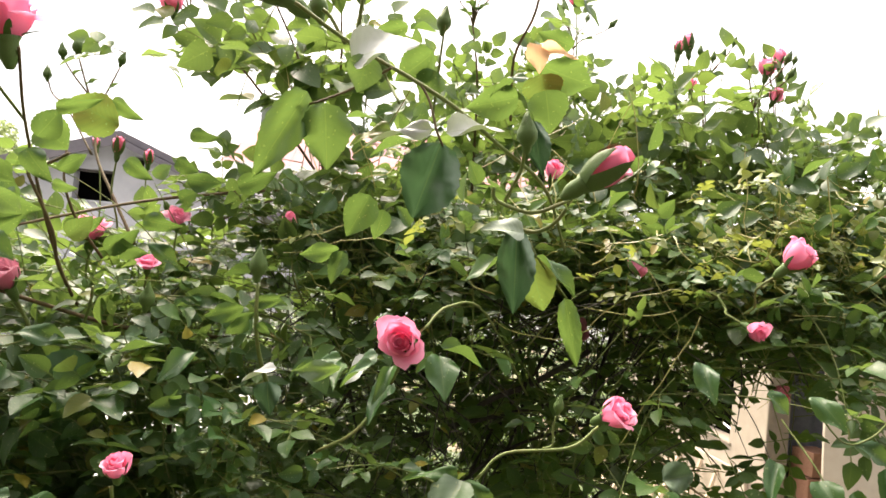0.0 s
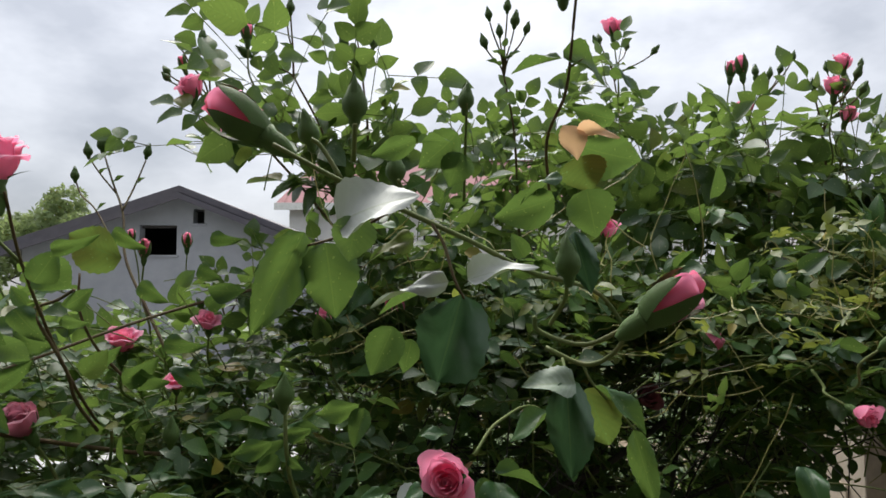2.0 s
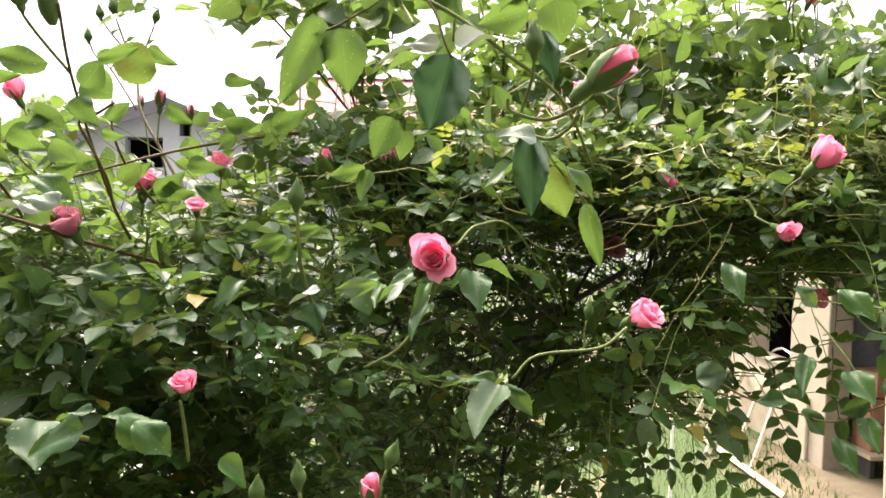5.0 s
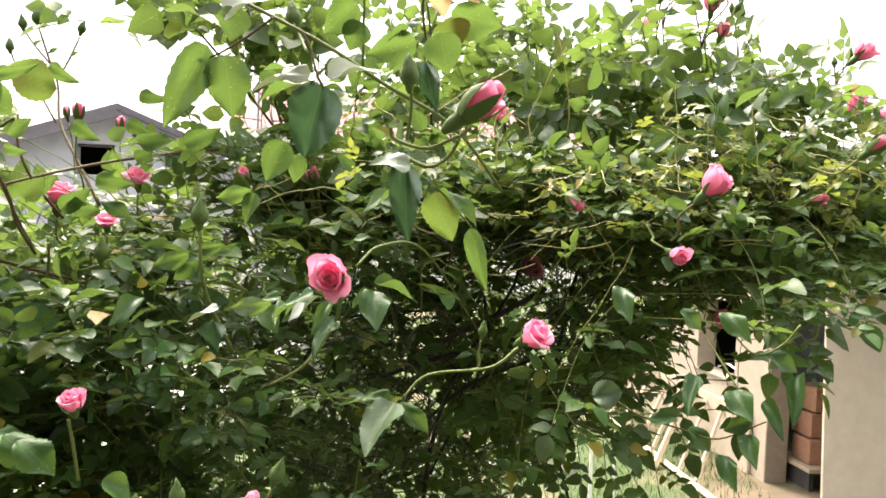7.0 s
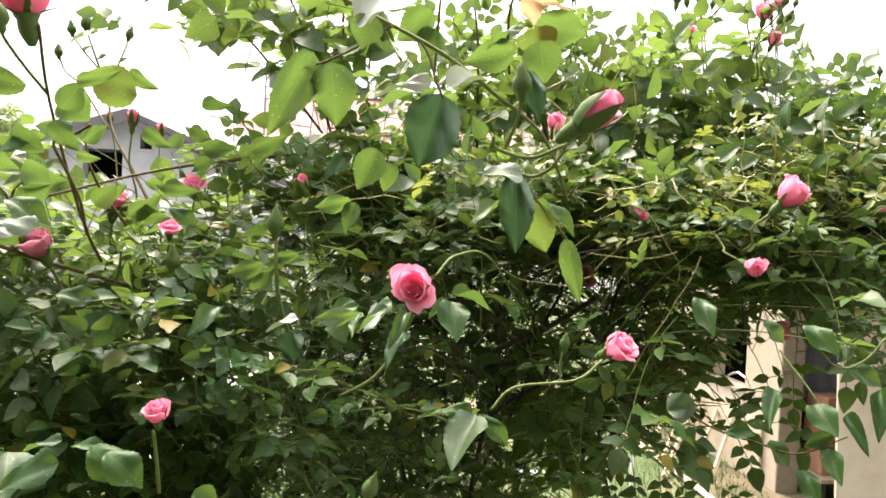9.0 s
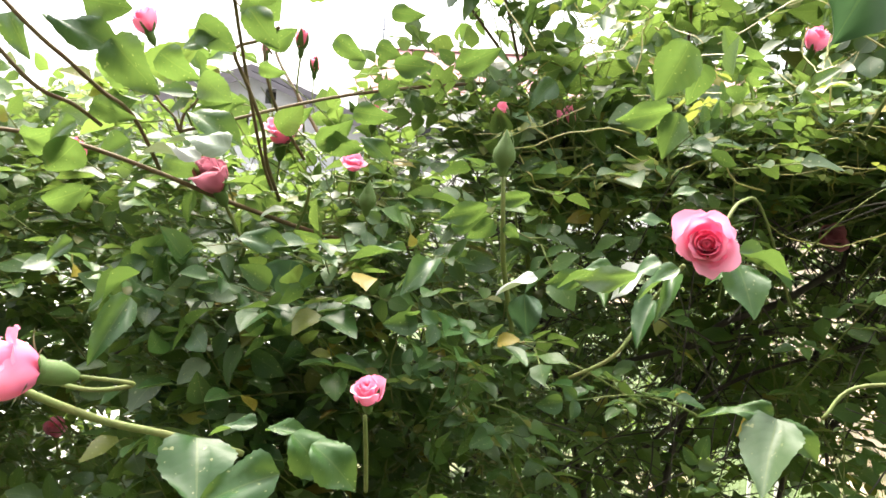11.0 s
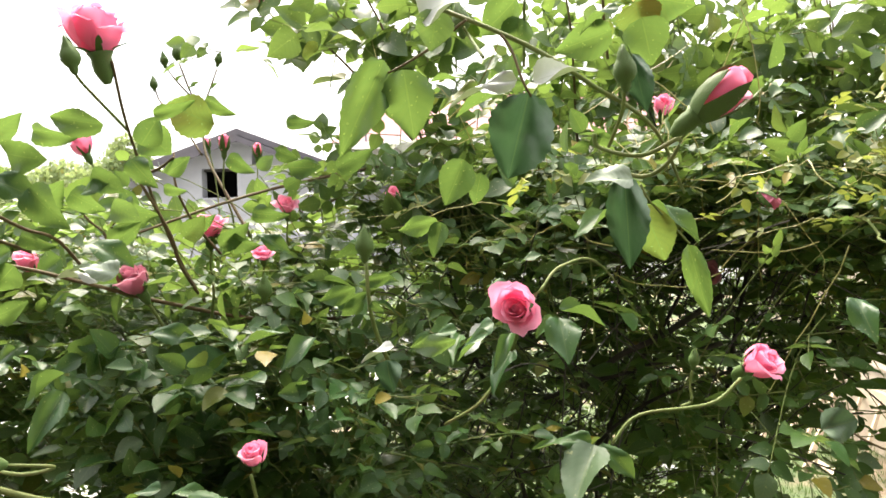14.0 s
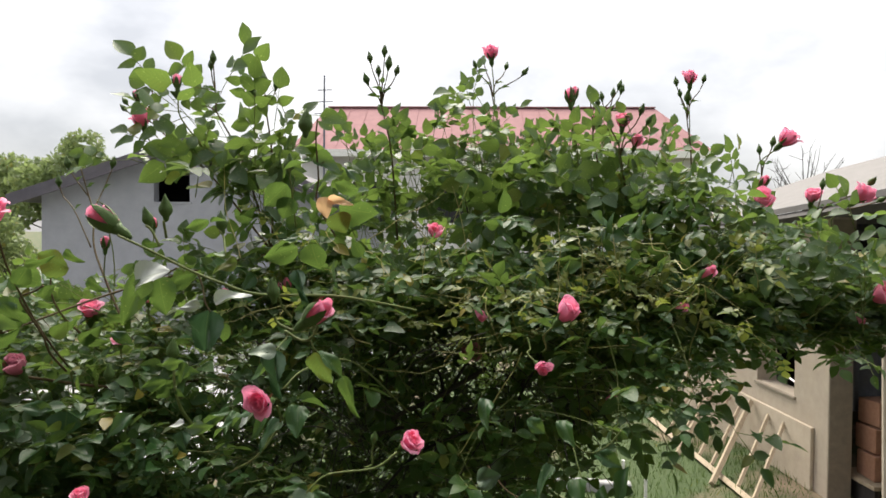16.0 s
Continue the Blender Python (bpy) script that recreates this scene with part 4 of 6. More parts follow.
on_stalk(0.795, 0.970, 2.141, 0.042, (0.3, -0.6, 0.4), "cup", (0.77, 1.03, 2.12))
on_stalk(0.760, 0.964, 2.108, 0.026, (0.3, -0.6, -0.4), "pink", (0.75, 1.02, 2.13))
on_stalk(0.640, 1.050, 2.297, 0.042, (0.1, -0.6, 0.6), "cup", (0.63, 1.12, 2.24))
on_stalk(0.655, 1.100, 2.330, 0.030, (0.3, -0.3, 0.8), "pink", (0.64, 1.13, 2.25))
on_stalk(0.780, 1.224, 2.312, 0.036, (0.0, -0.4, 0.8), "cup", (0.77, 1.28, 2.22))
on_stalk(0.809, 1.076, 2.306, 0.042, (0.5, -0.3, 0.5), "cup", (0.77, 1.12, 2.22))
on_stalk(0.728, 1.208, 2.420, 0.045, (0.6, -0.3, 0.6), "cup", (0.66, 1.22, 2.30))
on_stalk(0.585, 1.400, 2.582, 0.040, (0.0, -0.1, 0.95), "cup", (0.58, 1.4, 2.42))
on_stalk(0.325, 1.179, 2.508, 0.032, (0.1, 0, 0.95), "pink", (0.33, 1.18, 2.38))
on_stalk(0.399, 0.994, 2.425, 0.032, (0.1, -0.1, 0.95), "cup", (0.40, 1.02, 2.32))
on_stalk(0.378, 1.275, 2.476, 0.030, (-0.2, -0.3, 0.8), "cup", (0.39, 1.26, 2.38))
on_stalk(0.314, 1.090, 2.486, 0.034, (-0.1, 0, 0.95), "pink", (0.33, 1.09, 2.36))
on_stalk(0.156, 1.260, 2.612, 0.040, (-0.1, 0, 0.95), "cup", (0.16, 1.25, 2.45))
on_stalk(0.425, 1.020, 2.395, 0.028, (0.3, -0.2, 0.9), "cup", (0.42, 1.04, 2.32))
# tall sprig on the thinner end
on_stalk(-0.325, 0.863, 2.478, 0.028, (-0.1, 0, 1), "pink", (-0.29, 0.90, 2.36))
on_stalk(-0.455, 0.960, 2.475, 0.024, (-0.3, 0, 0.9), "pink", (-0.41, 0.95, 2.40))
on_stalk(-0.430, 0.930, 2.430, 0.042, (-0.2, -0.3, 0.8), "cup", (-0.39, 0.95, 2.36))


def bud_cluster(root, *tips):
    """Green buds on thin stalks that part from one root."""
    ROOTS.append(root)
    base = Vector(root)
    base.z += 0.3 * (min(tip[2] for tip in tips) - base.z)
    foot = Vector((-0.2, 0.96, 2.2)) if base.x < -0.15 else base + Vector((0.02, 0.05, -0.24))
    stem([tuple(base), tuple(base.lerp(foot, 0.4) + Vector((0.006, 0, 0.012))), tuple(foot)], 0.0013, 0.0021, CANE_RED)
    for i, (x, y, z, s) in enumerate(tips):
        lean = Vector((x - base.x, y - base.y, (z - base.z) * 1.6))
        s *= 1.25
        end = bloom(x, y, z, s, lean, "green")
        d = end - base
        fork = base + Vector((0.22 * d.x, 0.22 * d.y, (0.40 + 0.08 * (i % 2)) * d.z))
        bend = base + Vector((0.75 * d.x, 0.75 * d.y, 0.78 * d.z))
        stem([tuple(base), tuple(fork), tuple(bend), tuple(end + lean.normalized() * 0.03 * s)], 0.0014, 0.0010, CANE_RED)
        side = Vector((d.x, d.y - 0.02, 0.012)).normalized() * (0.017 + 0.004 * (i % 3))
        leaflet(tuple(fork), tuple(fork + side), 0.007 + 0.002 * (i % 2), (0, -0.5, 0.8))


# tall reddish stalk with a cluster of buds over the lower end
stem([(-0.383, 0.8, 2.098), (-0.428, 0.83, 2.151), (-0.477, 0.87, 2.206), (-0.506, 0.91, 2.264), (-0.54, 0.94, 2.31), (-0.562, 0.955, 2.348)], 0.0021, 0.0012, CANE_RED)
stem([(-0.508, 0.912, 2.268), (-0.514, 0.95, 2.307), (-0.517, 0.98, 2.346)], 0.0014, 0.0011, CANE_RED)
stem([(-0.528, 0.93, 2.293), (-0.562, 0.945, 2.323), (-0.581, 0.95, 2.345)], 0.0013, 0.001, CANE_RED)
stem([(-0.483, 0.87, 2.206), (-0.549, 0.92, 2.269), (-0.588, 0.945, 2.294), (-0.6, 0.95, 2.314)], 0.0013, 0.001, CANE_RED)
bloom(-0.565, 0.955, 2.368, 0.033, (-0.05, 0, 1), "green")
bloom(-0.584, 0.95, 2.357, 0.024, (-0.15, 0, 1), "green")
bloom(-0.514, 0.98, 2.36, 0.023, (0.25, 0, 1), "green")
bloom(-0.602, 0.95, 2.324, 0.023, (-0.1, 0, 1), "green")
leaflet((-0.514, 0.95, 2.307), (-0.502, 0.95, 2.319), 0.006, (0, -0.5, 0.8))
leaflet((-0.562, 0.945, 2.323), (-0.55, 0.945, 2.335), 0.006, (0, -0.5, 0.8))
leaflet((-0.549, 0.92, 2.269), (-0.537, 0.92, 2.281), 0.006, (0, -0.5, 0.8))
leaflet((-0.54, 0.94, 2.31), (-0.528, 0.94, 2.322), 0.006, (0, -0.5, 0.8))
bud_cluster((-0.41, 0.95, 2.40), (-0.451, 0.943, 2.497, 0.015), (-0.422, 0.948, 2.508, 0.019), (-0.47, 0.942, 2.452, 0.015), (-0.485, 0.97, 2.47, 0.016))
bud_cluster((-0.195, 0.92, 2.42), (-0.205, 0.93, 2.497, 0.018), (-0.185, 0.94, 2.487, 0.018), (-0.215, 0.90, 2.475, 0.02), (-0.222, 0.93, 2.47, 0.015))
bud_cluster((-0.285, 0.92, 2.43), (-0.29, 0.919, 2.531, 0.018), (-0.297, 0.925, 2.52, 0.016), (-0.335, 0.88, 2.46, 0.02))
bud_cluster((-0.02, 1.02, 2.44), (-0.041, 1.014, 2.548, 0.017), (-0.026, 1.018, 2.525, 0.017), (-0.048, 1.015, 2.510, 0.019), (-0.015, 1.019, 2.560, 0.018), (-0.004, 1.005, 2.535, 0.021), (0.012, 1.0, 2.52, 0.016))
bud_cluster((0.395, 1.25, 2.44), (0.383, 1.245, 2.515, 0.017), (0.406, 1.249, 2.522, 0.017), (0.424, 1.252, 2.530, 0.017))
bud_cluster((0.16, 1.27, 2.50), (0.138, 1.298, 2.608, 0.017), (0.187, 1.307, 2.596, 0.016), (0.228, 1.265, 2.573, 0.018), (0.125, 1.24, 2.585, 0.015))
bud_cluster((0.58, 1.40, 2.47), (0.555, 1.40, 2.575, 0.018), (0.615, 1.40, 2.58, 0.017), (0.56, 1.38, 2.545, 0.016), (0.575, 1.37, 2.535, 0.026))
bud_cluster((0.40, 1.04, 2.35), (0.375, 1.0, 2.43, 0.016), (0.43, 1.0, 2.445, 0.017), (0.445, 1.02, 2.43, 0.016))
bud_cluster((0.68, 1.2, 2.33), (0.70, 1.2, 2.415, 0.018), (0.675, 1.2, 2.40, 0.016))
bud_cluster((0.36, 1.15, 2.40), (0.355, 1.16, 2.50, 0.017), (0.37, 1.17, 2.49, 0.017), (0.41, 1.16, 2.52, 0.016))
bud_cluster((0.78, 1.2, 2.25), (0.79, 1.2, 2.335, 0.018), (0.825, 1.08, 2.33, 0.018), (0.85, 1.1, 2.30, 0.016))
bud_cluster((-0.44, 0.62, 2.08), (-0.455, 0.60, 2.135, 0.017), (-0.425, 0.63, 2.14, 0.016))
bud_cluster((-0.36, 0.9, 2.10), (-0.37, 0.90, 2.17, 0.015), (-0.345, 0.9, 2.165, 0.014), (-0.385, 0.88, 2.15, 0.014))

# a faded, fallen bloom caught in the leaves
for a, b, w in (((0.036, 0.512, 2.272), (0.042, 0.505, 2.250), 0.016), ((0.041, 0.512, 2.268), (0.068, 0.508, 2.266), 0.010)):
    leaflet(a, b, w, (0.2, -0.9, 0.3), False, FINE_OLD, "faded_petal", "withered orange petal")
leaflet((-0.405, 0.585, 2.05), (-0.412, 0.588, 2.025), 0.011, (0, -1, 0.1))
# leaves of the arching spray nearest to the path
leaflet((-0.023, 0.355, 2.171), (-0.056, 0.349, 2.167), 0.0090, (0.15, -0.71, 0.69), pool=FINE_PALE, label="pale grey-green leaf, sky sheen painted in")
leaflet((-0.027, 0.369, 2.169), (-0.056, 0.365, 2.161), 0.0111, (0.05, -0.24, 0.97))
leaflet((-0.016, 0.366, 2.172), (0.014, 0.371, 2.183), 0.0126, (0.07, -0.73, 0.68), pool=FINE_PALE, label="pale grey-green leaf, sky sheen painted in")
leaflet((-0.018, 0.361, 2.166), (-0.03, 0.371, 2.125), 0.0284, (0.16, -0.99, 0.03), dark=True)
leaflet((-0.1, 0.401, 2.196), (-0.122, 0.390, 2.145), 0.0225, (0.37, -0.93, -0.03))
leaflet((-0.090, 0.404, 2.191), (-0.085, 0.407, 2.153), 0.0262, (0.32, -0.95, -0.04))
leaflet((-0.06, 0.317, 2.192), (-0.033, 0.31, 2.206), 0.0270, (0.1, -0.74, 0.66), pool=FINE_PALE, label="pale grey-green leaf, sky sheen painted in")
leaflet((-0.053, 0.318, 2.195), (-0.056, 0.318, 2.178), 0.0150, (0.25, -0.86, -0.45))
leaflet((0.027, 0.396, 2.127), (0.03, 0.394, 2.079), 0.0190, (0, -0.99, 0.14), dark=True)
leaflet((0.031, 0.392, 2.125), (0.008, 0.383, 2.127), 0.0170, (0.02, -0.68, 0.74), pool=FINE_PALE, label="pale grey-green leaf, sky sheen painted in")
leaflet((0.022, 0.407, 2.109), (-0.001, 0.403, 2.101), 0.0125, (0.01, -0.23, 0.97))
leaflet((0.046, 0.461, 2.115), (0.075, 0.458, 2.092), 0.0147, (-0.02, -0.23, 0.97))
leaflet((0.042, 0.466, 2.113), (0.055, 0.47, 2.077), 0.0253, (-0.04, -0.97, -0.26))
leaflet((0.069, 0.477, 2.089), (0.082, 0.482, 2.041), 0.0138, (-0.1, -0.97, -0.2))
leaflet((0.046, 0.536, 2.263), (0.087, 0.543, 2.25), 0.0289, (-0.06, -0.85, -0.52))
leaflet((0.044, 0.535, 2.256), (0.052, 0.538, 2.233), 0.0289, (-0.03, -0.86, -0.5))
leaflet((0.029, 0.453, 2.23), (0.004, 0.449, 2.222), 0.0101, (0.01, -0.25, 0.97))
leaflet((0.068, 0.538, 2.281), (0.04, 0.533, 2.287), 0.0153, (-0.04, -0.83, -0.55))
leaflet((0.042, 0.455, 2.223), (0.048, 0.458, 2.196), 0.0243, (-0.03, -0.99, -0.13))
leaflet((0.025, 0.463, 2.219), (-0.008, 0.457, 2.207), 0.0214, (0.04, -0.88, -0.47))
leaflet((-0.045, 0.619, 2.293), (-0.073, 0.616, 2.263), 0.0280, (0.13, -0.84, -0.52))
leaflet((-0.042, 0.621, 2.277), (-0.051, 0.62, 2.25), 0.0251, (0.11, -0.85, -0.51))
leaflet((0.032, 0.49, 2.313), (0.062, 0.496, 2.298), 0.0192, (-0.03, -0.81, 0.59))
leaflet((0.031, 0.49, 2.308), (0, 0.485, 2.301), 0.0104, (0.01, -0.25, 0.97))
leaflet((0.06, 0.495, 2.301), (0.084, 0.5, 2.291), 0.0111, (-0.02, -0.25, 0.97))
leaflet((-0.047, 0.418, 2.245), (-0.069, 0.414, 2.235), 0.0109, (0.19, -0.83, -0.53))
leaflet((-0.046, 0.418, 2.243), (-0.029, 0.421, 2.248), 0.0051, (0.04, -0.25, 0.97))
leaflet((-0.075, 0.516, 2.208), (-0.099, 0.512, 2.208), 0.0145, (0.06, -0.24, 0.97))
leaflet((-0.064, 0.519, 2.201), (-0.095, 0.514, 2.193), 0.0177, (0.16, -0.72, 0.68))
leaflet((-0.068, 0.47, 2.146), (-0.081, 0.469, 2.117), 0.0210, (0.23, -0.97, 0.05))
leaflet((-0.059, 0.482, 2.138), (-0.064, 0.482, 2.117), 0.0126, (0.2, -0.98, 0.06))
leaflet((0.034, 0.435, 2.198), (0.043, 0.438, 2.165), 0.0135, (-0.02, -1, -0.06), dark=True)
leaflet((-0.293, 0.433, 2.079), (-0.325, 0.426, 2.089), 0.0181, (0.43, -0.5, 0.75), pool=FINE_PALE, label="pale grey-green leaf, sky sheen painted in")
leaflet((-0.276, 0.532, 2.189), (-0.315, 0.524, 2.205), 0.0310, (0.49, -0.76, -0.43))
leaflet((-0.337, 0.531, 2.186), (-0.319, 0.535, 2.168), 0.0270, (0.53, -0.75, -0.4))
leaflet((-0.329, 0.472, 2.183), (-0.369, 0.464, 2.189), 0.0185, (0.6, -0.69, -0.41))
# leaves of the near canes
leaflet((-0.486, 0.5, 2.184), (-0.461, 0.494, 2.202), 0.0230, (0.5, -0.75, -0.4))
leaflet((-0.453, 0.5, 2.184), (-0.419, 0.494, 2.197), 0.0190, (0.5, -0.72, -0.45))
leaflet((-0.428, 0.49, 2.169), (-0.396, 0.484, 2.16), 0.0250, (0.5, -0.76, -0.4))
leaflet((-0.43, 0.52, 2.19), (-0.385, 0.514, 2.181), 0.0190, (0.45, -0.74, -0.45))
leaflet((-0.435, 0.47, 2.149), (-0.379, 0.464, 2.142), 0.0170, (0.4, -0.5, 0.7))
leaflet((-0.442, 0.53, 2.126), (-0.409, 0.524, 2.146), 0.0260, (0.5, -0.76, -0.4))
leaflet((-0.423, 0.55, 2.135), (-0.384, 0.544, 2.147), 0.0230, (0.4, -0.78, -0.4))
leaflet((-0.472, 0.48, 2.156), (-0.452, 0.474, 2.128), 0.0150, (0.5, -0.8, -0.3))
leaflet((-0.41, 0.6, 2.13), (-0.377, 0.594, 2.118), 0.0240, (0.35, -0.8, -0.4))
leaflet((-0.495, 0.52, 2.079), (-0.456, 0.514, 2.087), 0.0230, (0.5, -0.7, -0.5))
leaflet((-0.453, 0.52, 2.081), (-0.473, 0.514, 2.057), 0.0250, (0.5, -0.75, -0.4))
leaflet((-0.442, 0.56, 2.085), (-0.464, 0.554, 2.069), 0.0240, (0.4, -0.7, 0.5))
leaflet((-0.428, 0.58, 2.072), (-0.391, 0.574, 2.063), 0.0210, (0.4, -0.75, -0.4))
# leaves round the open bloom
leaflet((-0.014, 0.577, 2.03), (-0.006, 0.545, 2.004), 0.0250, (0.07, -0.6, 0.75))
leaflet((-0.014, 0.577, 2.038), (0.028, 0.585, 2.03), 0.0113, (0.01, -0.23, 0.97))
leaflet((-0.017, 0.577, 2.031), (-0.033, 0.574, 2.015), 0.0113, (0.06, -0.62, 0.79))
leaflet((-0.063, 0.558, 2.029), (-0.091, 0.554, 2.015), 0.0196, (0.04, -0.22, 0.97))
leaflet((-0.092, 0.563, 2.023), (-0.128, 0.557, 2.011), 0.0130, (0.06, -0.22, 0.97))
leaflet((-0.051, 0.581, 2.018), (-0.062, 0.548, 1.998), 0.0097, (0.15, -0.6, 0.75))
# low leaves close to the path
leaflet((0.011, 0.544, 1.941), (-0.006, 0.496, 1.914), 0.0310, (-0.25, -0.6, 0.75))
leaflet((0.009, 0.544, 1.944), (-0.033, 0.537, 1.947), 0.0145, (-0.2, -0.59, 0.79))
leaflet((0.014, 0.549, 1.939), (0.043, 0.552, 1.915), 0.0141, (-0.24, -0.56, 0.79))
leaflet((0.016, 0.57, 1.939), (-0.009, 0.565, 1.926), 0.0096, (-0.07, -0.21, 0.97))
leaflet((-0.296, 0.416, 1.931), (-0.275, 0.382, 1.914), 0.0337, (0.45, -0.6, 0.75))
leaflet((-0.26, 0.452, 1.926), (-0.234, 0.454, 1.903), 0.0234, (0.18, -0.53, 0.83))
leaflet((-0.279, 0.449, 1.93), (-0.307, 0.444, 1.925), 0.0127, (0.09, -0.19, 0.98))
leaflet((-0.293, 0.426, 1.926), (-0.322, 0.42, 1.91), 0.0125, (0.11, -0.18, 0.98))
leaflet((-0.283, 0.468, 1.919), (-0.258, 0.472, 1.922), 0.0113, (0.08, -0.2, 0.98))
leaflet((-0.322, 0.454, 2.073), (-0.354, 0.45, 2.084), 0.0106, (0.13, -0.21, 0.97), pool=FINE_PALE, label="pale grey-green leaf, sky sheen painted in")
leaflet((-0.341, 0.538, 2.023), (-0.304, 0.544, 2.019), 0.0176, (0.28, -0.62, 0.73))
leaflet((-0.329, 0.6, 2.003), (-0.332, 0.596, 1.972), 0.0363, (0.38, -0.92, 0.12), dark=True)
leaflet((-0.391, 0.469, 2.14), (-0.362, 0.471, 2.109), 0.0267, (0.5, -0.7, -0.52))
leaflet((-0.375, 0.492, 2.137), (-0.353, 0.494, 2.121), 0.0208, (0.46, -0.72, -0.52))
leaflet((-0.421, 0.492, 2.105), (-0.394, 0.495, 2.095), 0.0153, (0.54, -0.71, -0.47))
leaflet((-0.507, 0.701, 1.872), (-0.484, 0.701, 1.834), 0.0259, (0.51, -0.81, 0.28), dark=True)
leaflet((-0.376, 0.589, 1.975), (-0.413, 0.583, 1.977), 0.0270, (0.33, -0.57, 0.75))
leaflet((-0.146, 0.549, 2.001), (-0.143, 0.547, 1.974), 0.0199, (0, -0.99, 0.15), dark=True)
leaflet((-0.058, 0.634, 1.996), (-0.071, 0.593, 1.97), 0.0189, (-0.16, -0.6, 0.75))
leaflet((-0.064, 0.585, 2.022), (-0.094, 0.578, 2.006), 0.0189, (-0.03, -0.24, 0.97), pool=FINE_PALE, label="pale grey-green leaf, sky sheen painted in")
leaflet((-0.138, 0.541, 2.013), (-0.164, 0.536, 2.003), 0.0132, (0, -0.24, 0.97), pool=FINE_PALE, label="pale grey-green leaf, sky sheen painted in")
leaflet((-0.107, 0.577, 2.015), (-0.133, 0.571, 2.004), 0.0122, (-0.05, -0.95, -0.3))
leaflet((-0.095, 0.589, 2.015), (-0.096, 0.554, 2.002), 0.0118, (-0.1, -0.6, 0.75))
leaflet((-0.206, 0.55, 2.018), (-0.218, 0.515, 2.006), 0.0145, (0.18, -0.6, 0.75))
leaflet((-0.225, 0.547, 2.023), (-0.264, 0.541, 2.017), 0.0079, (0.06, -0.23, 0.97))
leaflet((-0.177, 0.569, 2.056), (-0.206, 0.562, 2.042), 0.0135, (0.11, -0.92, -0.38))
leaflet((-0.149, 0.574, 2.065), (-0.174, 0.569, 2.058), 0.0101, (0.04, -0.92, -0.4))
leaflet((-0.172, 0.569, 2.046), (-0.188, 0.565, 2.032), 0.0128, (0.08, -0.93, -0.36))
leaflet((-0.164, 0.57, 2.044), (-0.154, 0.571, 2.035), 0.0088, (0.03, -0.93, -0.36))
leaflet((-0.149, 0.767, 2.17), (-0.174, 0.76, 2.147), 0.0241, (0.02, -0.77, 0.64))
leaflet((-0.399, 0.505, 1.981), (-0.402, 0.469, 1.946), 0.0193, (0.59, -0.6, 0.75))
leaflet((-0.369, 0.471, 2.004), (-0.408, 0.463, 1.983), 0.0098, (0.14, -0.19, 0.97))
leaflet((-0.444, 0.507, 2.094), (-0.462, 0.503, 2.081), 0.0161, (0.48, -0.56, 0.68))
leaflet((-0.078, 0.427, 2.108), (-0.1, 0.423, 2.099), 0.0105, (-0.16, -0.84, -0.52))
leaflet((-0.075, 0.427, 2.106), (-0.081, 0.424, 2.086), 0.0115, (-0.23, -0.96, -0.17))
leaflet((-0.376, 0.542, 2.131), (-0.357, 0.544, 2.114), 0.0196, (0.42, -0.76, -0.5))
leaflet((-0.352, 0.578, 2.144), (-0.332, 0.581, 2.14), 0.0116, (0.36, -0.78, -0.52))
leaflet((-0.379, 0.539, 2.097), (-0.352, 0.544, 2.11), 0.0182, (0.43, -0.77, -0.47))
leaflet((-0.339, 0.586, 2.1), (-0.321, 0.591, 2.118), 0.0192, (0.34, -0.81, -0.47))
leaflet((-0.435, 0.509, 2.101), (-0.407, 0.514, 2.106), 0.0148, (0.53, -0.7, -0.47))
leaflet((-0.313, 0.611, 2.097), (-0.282, 0.615, 2.09), 0.0193, (0.28, -0.85, -0.45))
leaflet((-0.292, 0.635, 2.101), (-0.262, 0.639, 2.088), 0.0145, (0.19, -0.71, 0.67))
leaflet((-0.435, 0.561, 1.997), (-0.414, 0.566, 2.017), 0.0215, (0.53, -0.79, -0.31))
leaflet((-0.476, 0.517, 2.038), (-0.447, 0.523, 2.047), 0.0169, (0.6, -0.71, -0.36))
leaflet((-0.446, 0.553, 2.044), (-0.424, 0.558, 2.052), 0.0116, (0.41, -0.58, 0.71))
leaflet((-0.177, 0.59, 2.061), (-0.148, 0.595, 2.064), 0.0099, (0.03, -0.72, 0.69))
leaflet((-0.209, 0.612, 2.037), (-0.18, 0.618, 2.047), 0.0136, (0.1, -0.93, -0.36))
leaflet((-0.34, 0.735, 2.173), (-0.322, 0.739, 2.184), 0.0145, (0.26, -0.81, -0.53))
leaflet((-0.31, 0.738, 2.15), (-0.292, 0.742, 2.161), 0.0174, (0.22, -0.83, -0.5))
leaflet((-0.077, 0.626, 2.05), (-0.056, 0.63, 2.058), 0.0126, (-0.04, -0.24, 0.97))
leaflet((-0.049, 0.652, 2.07), (-0.03, 0.656, 2.079), 0.0131, (-0.05, -0.24, 0.97))
leaflet((-0.261, 0.635, 2.046), (-0.244, 0.638, 2.049), 0.0064, (0.05, -0.24, 0.97))
leaflet((-0.454, 0.519, 2.013), (-0.473, 0.514, 1.998), 0.0149, (0.44, -0.51, 0.74))
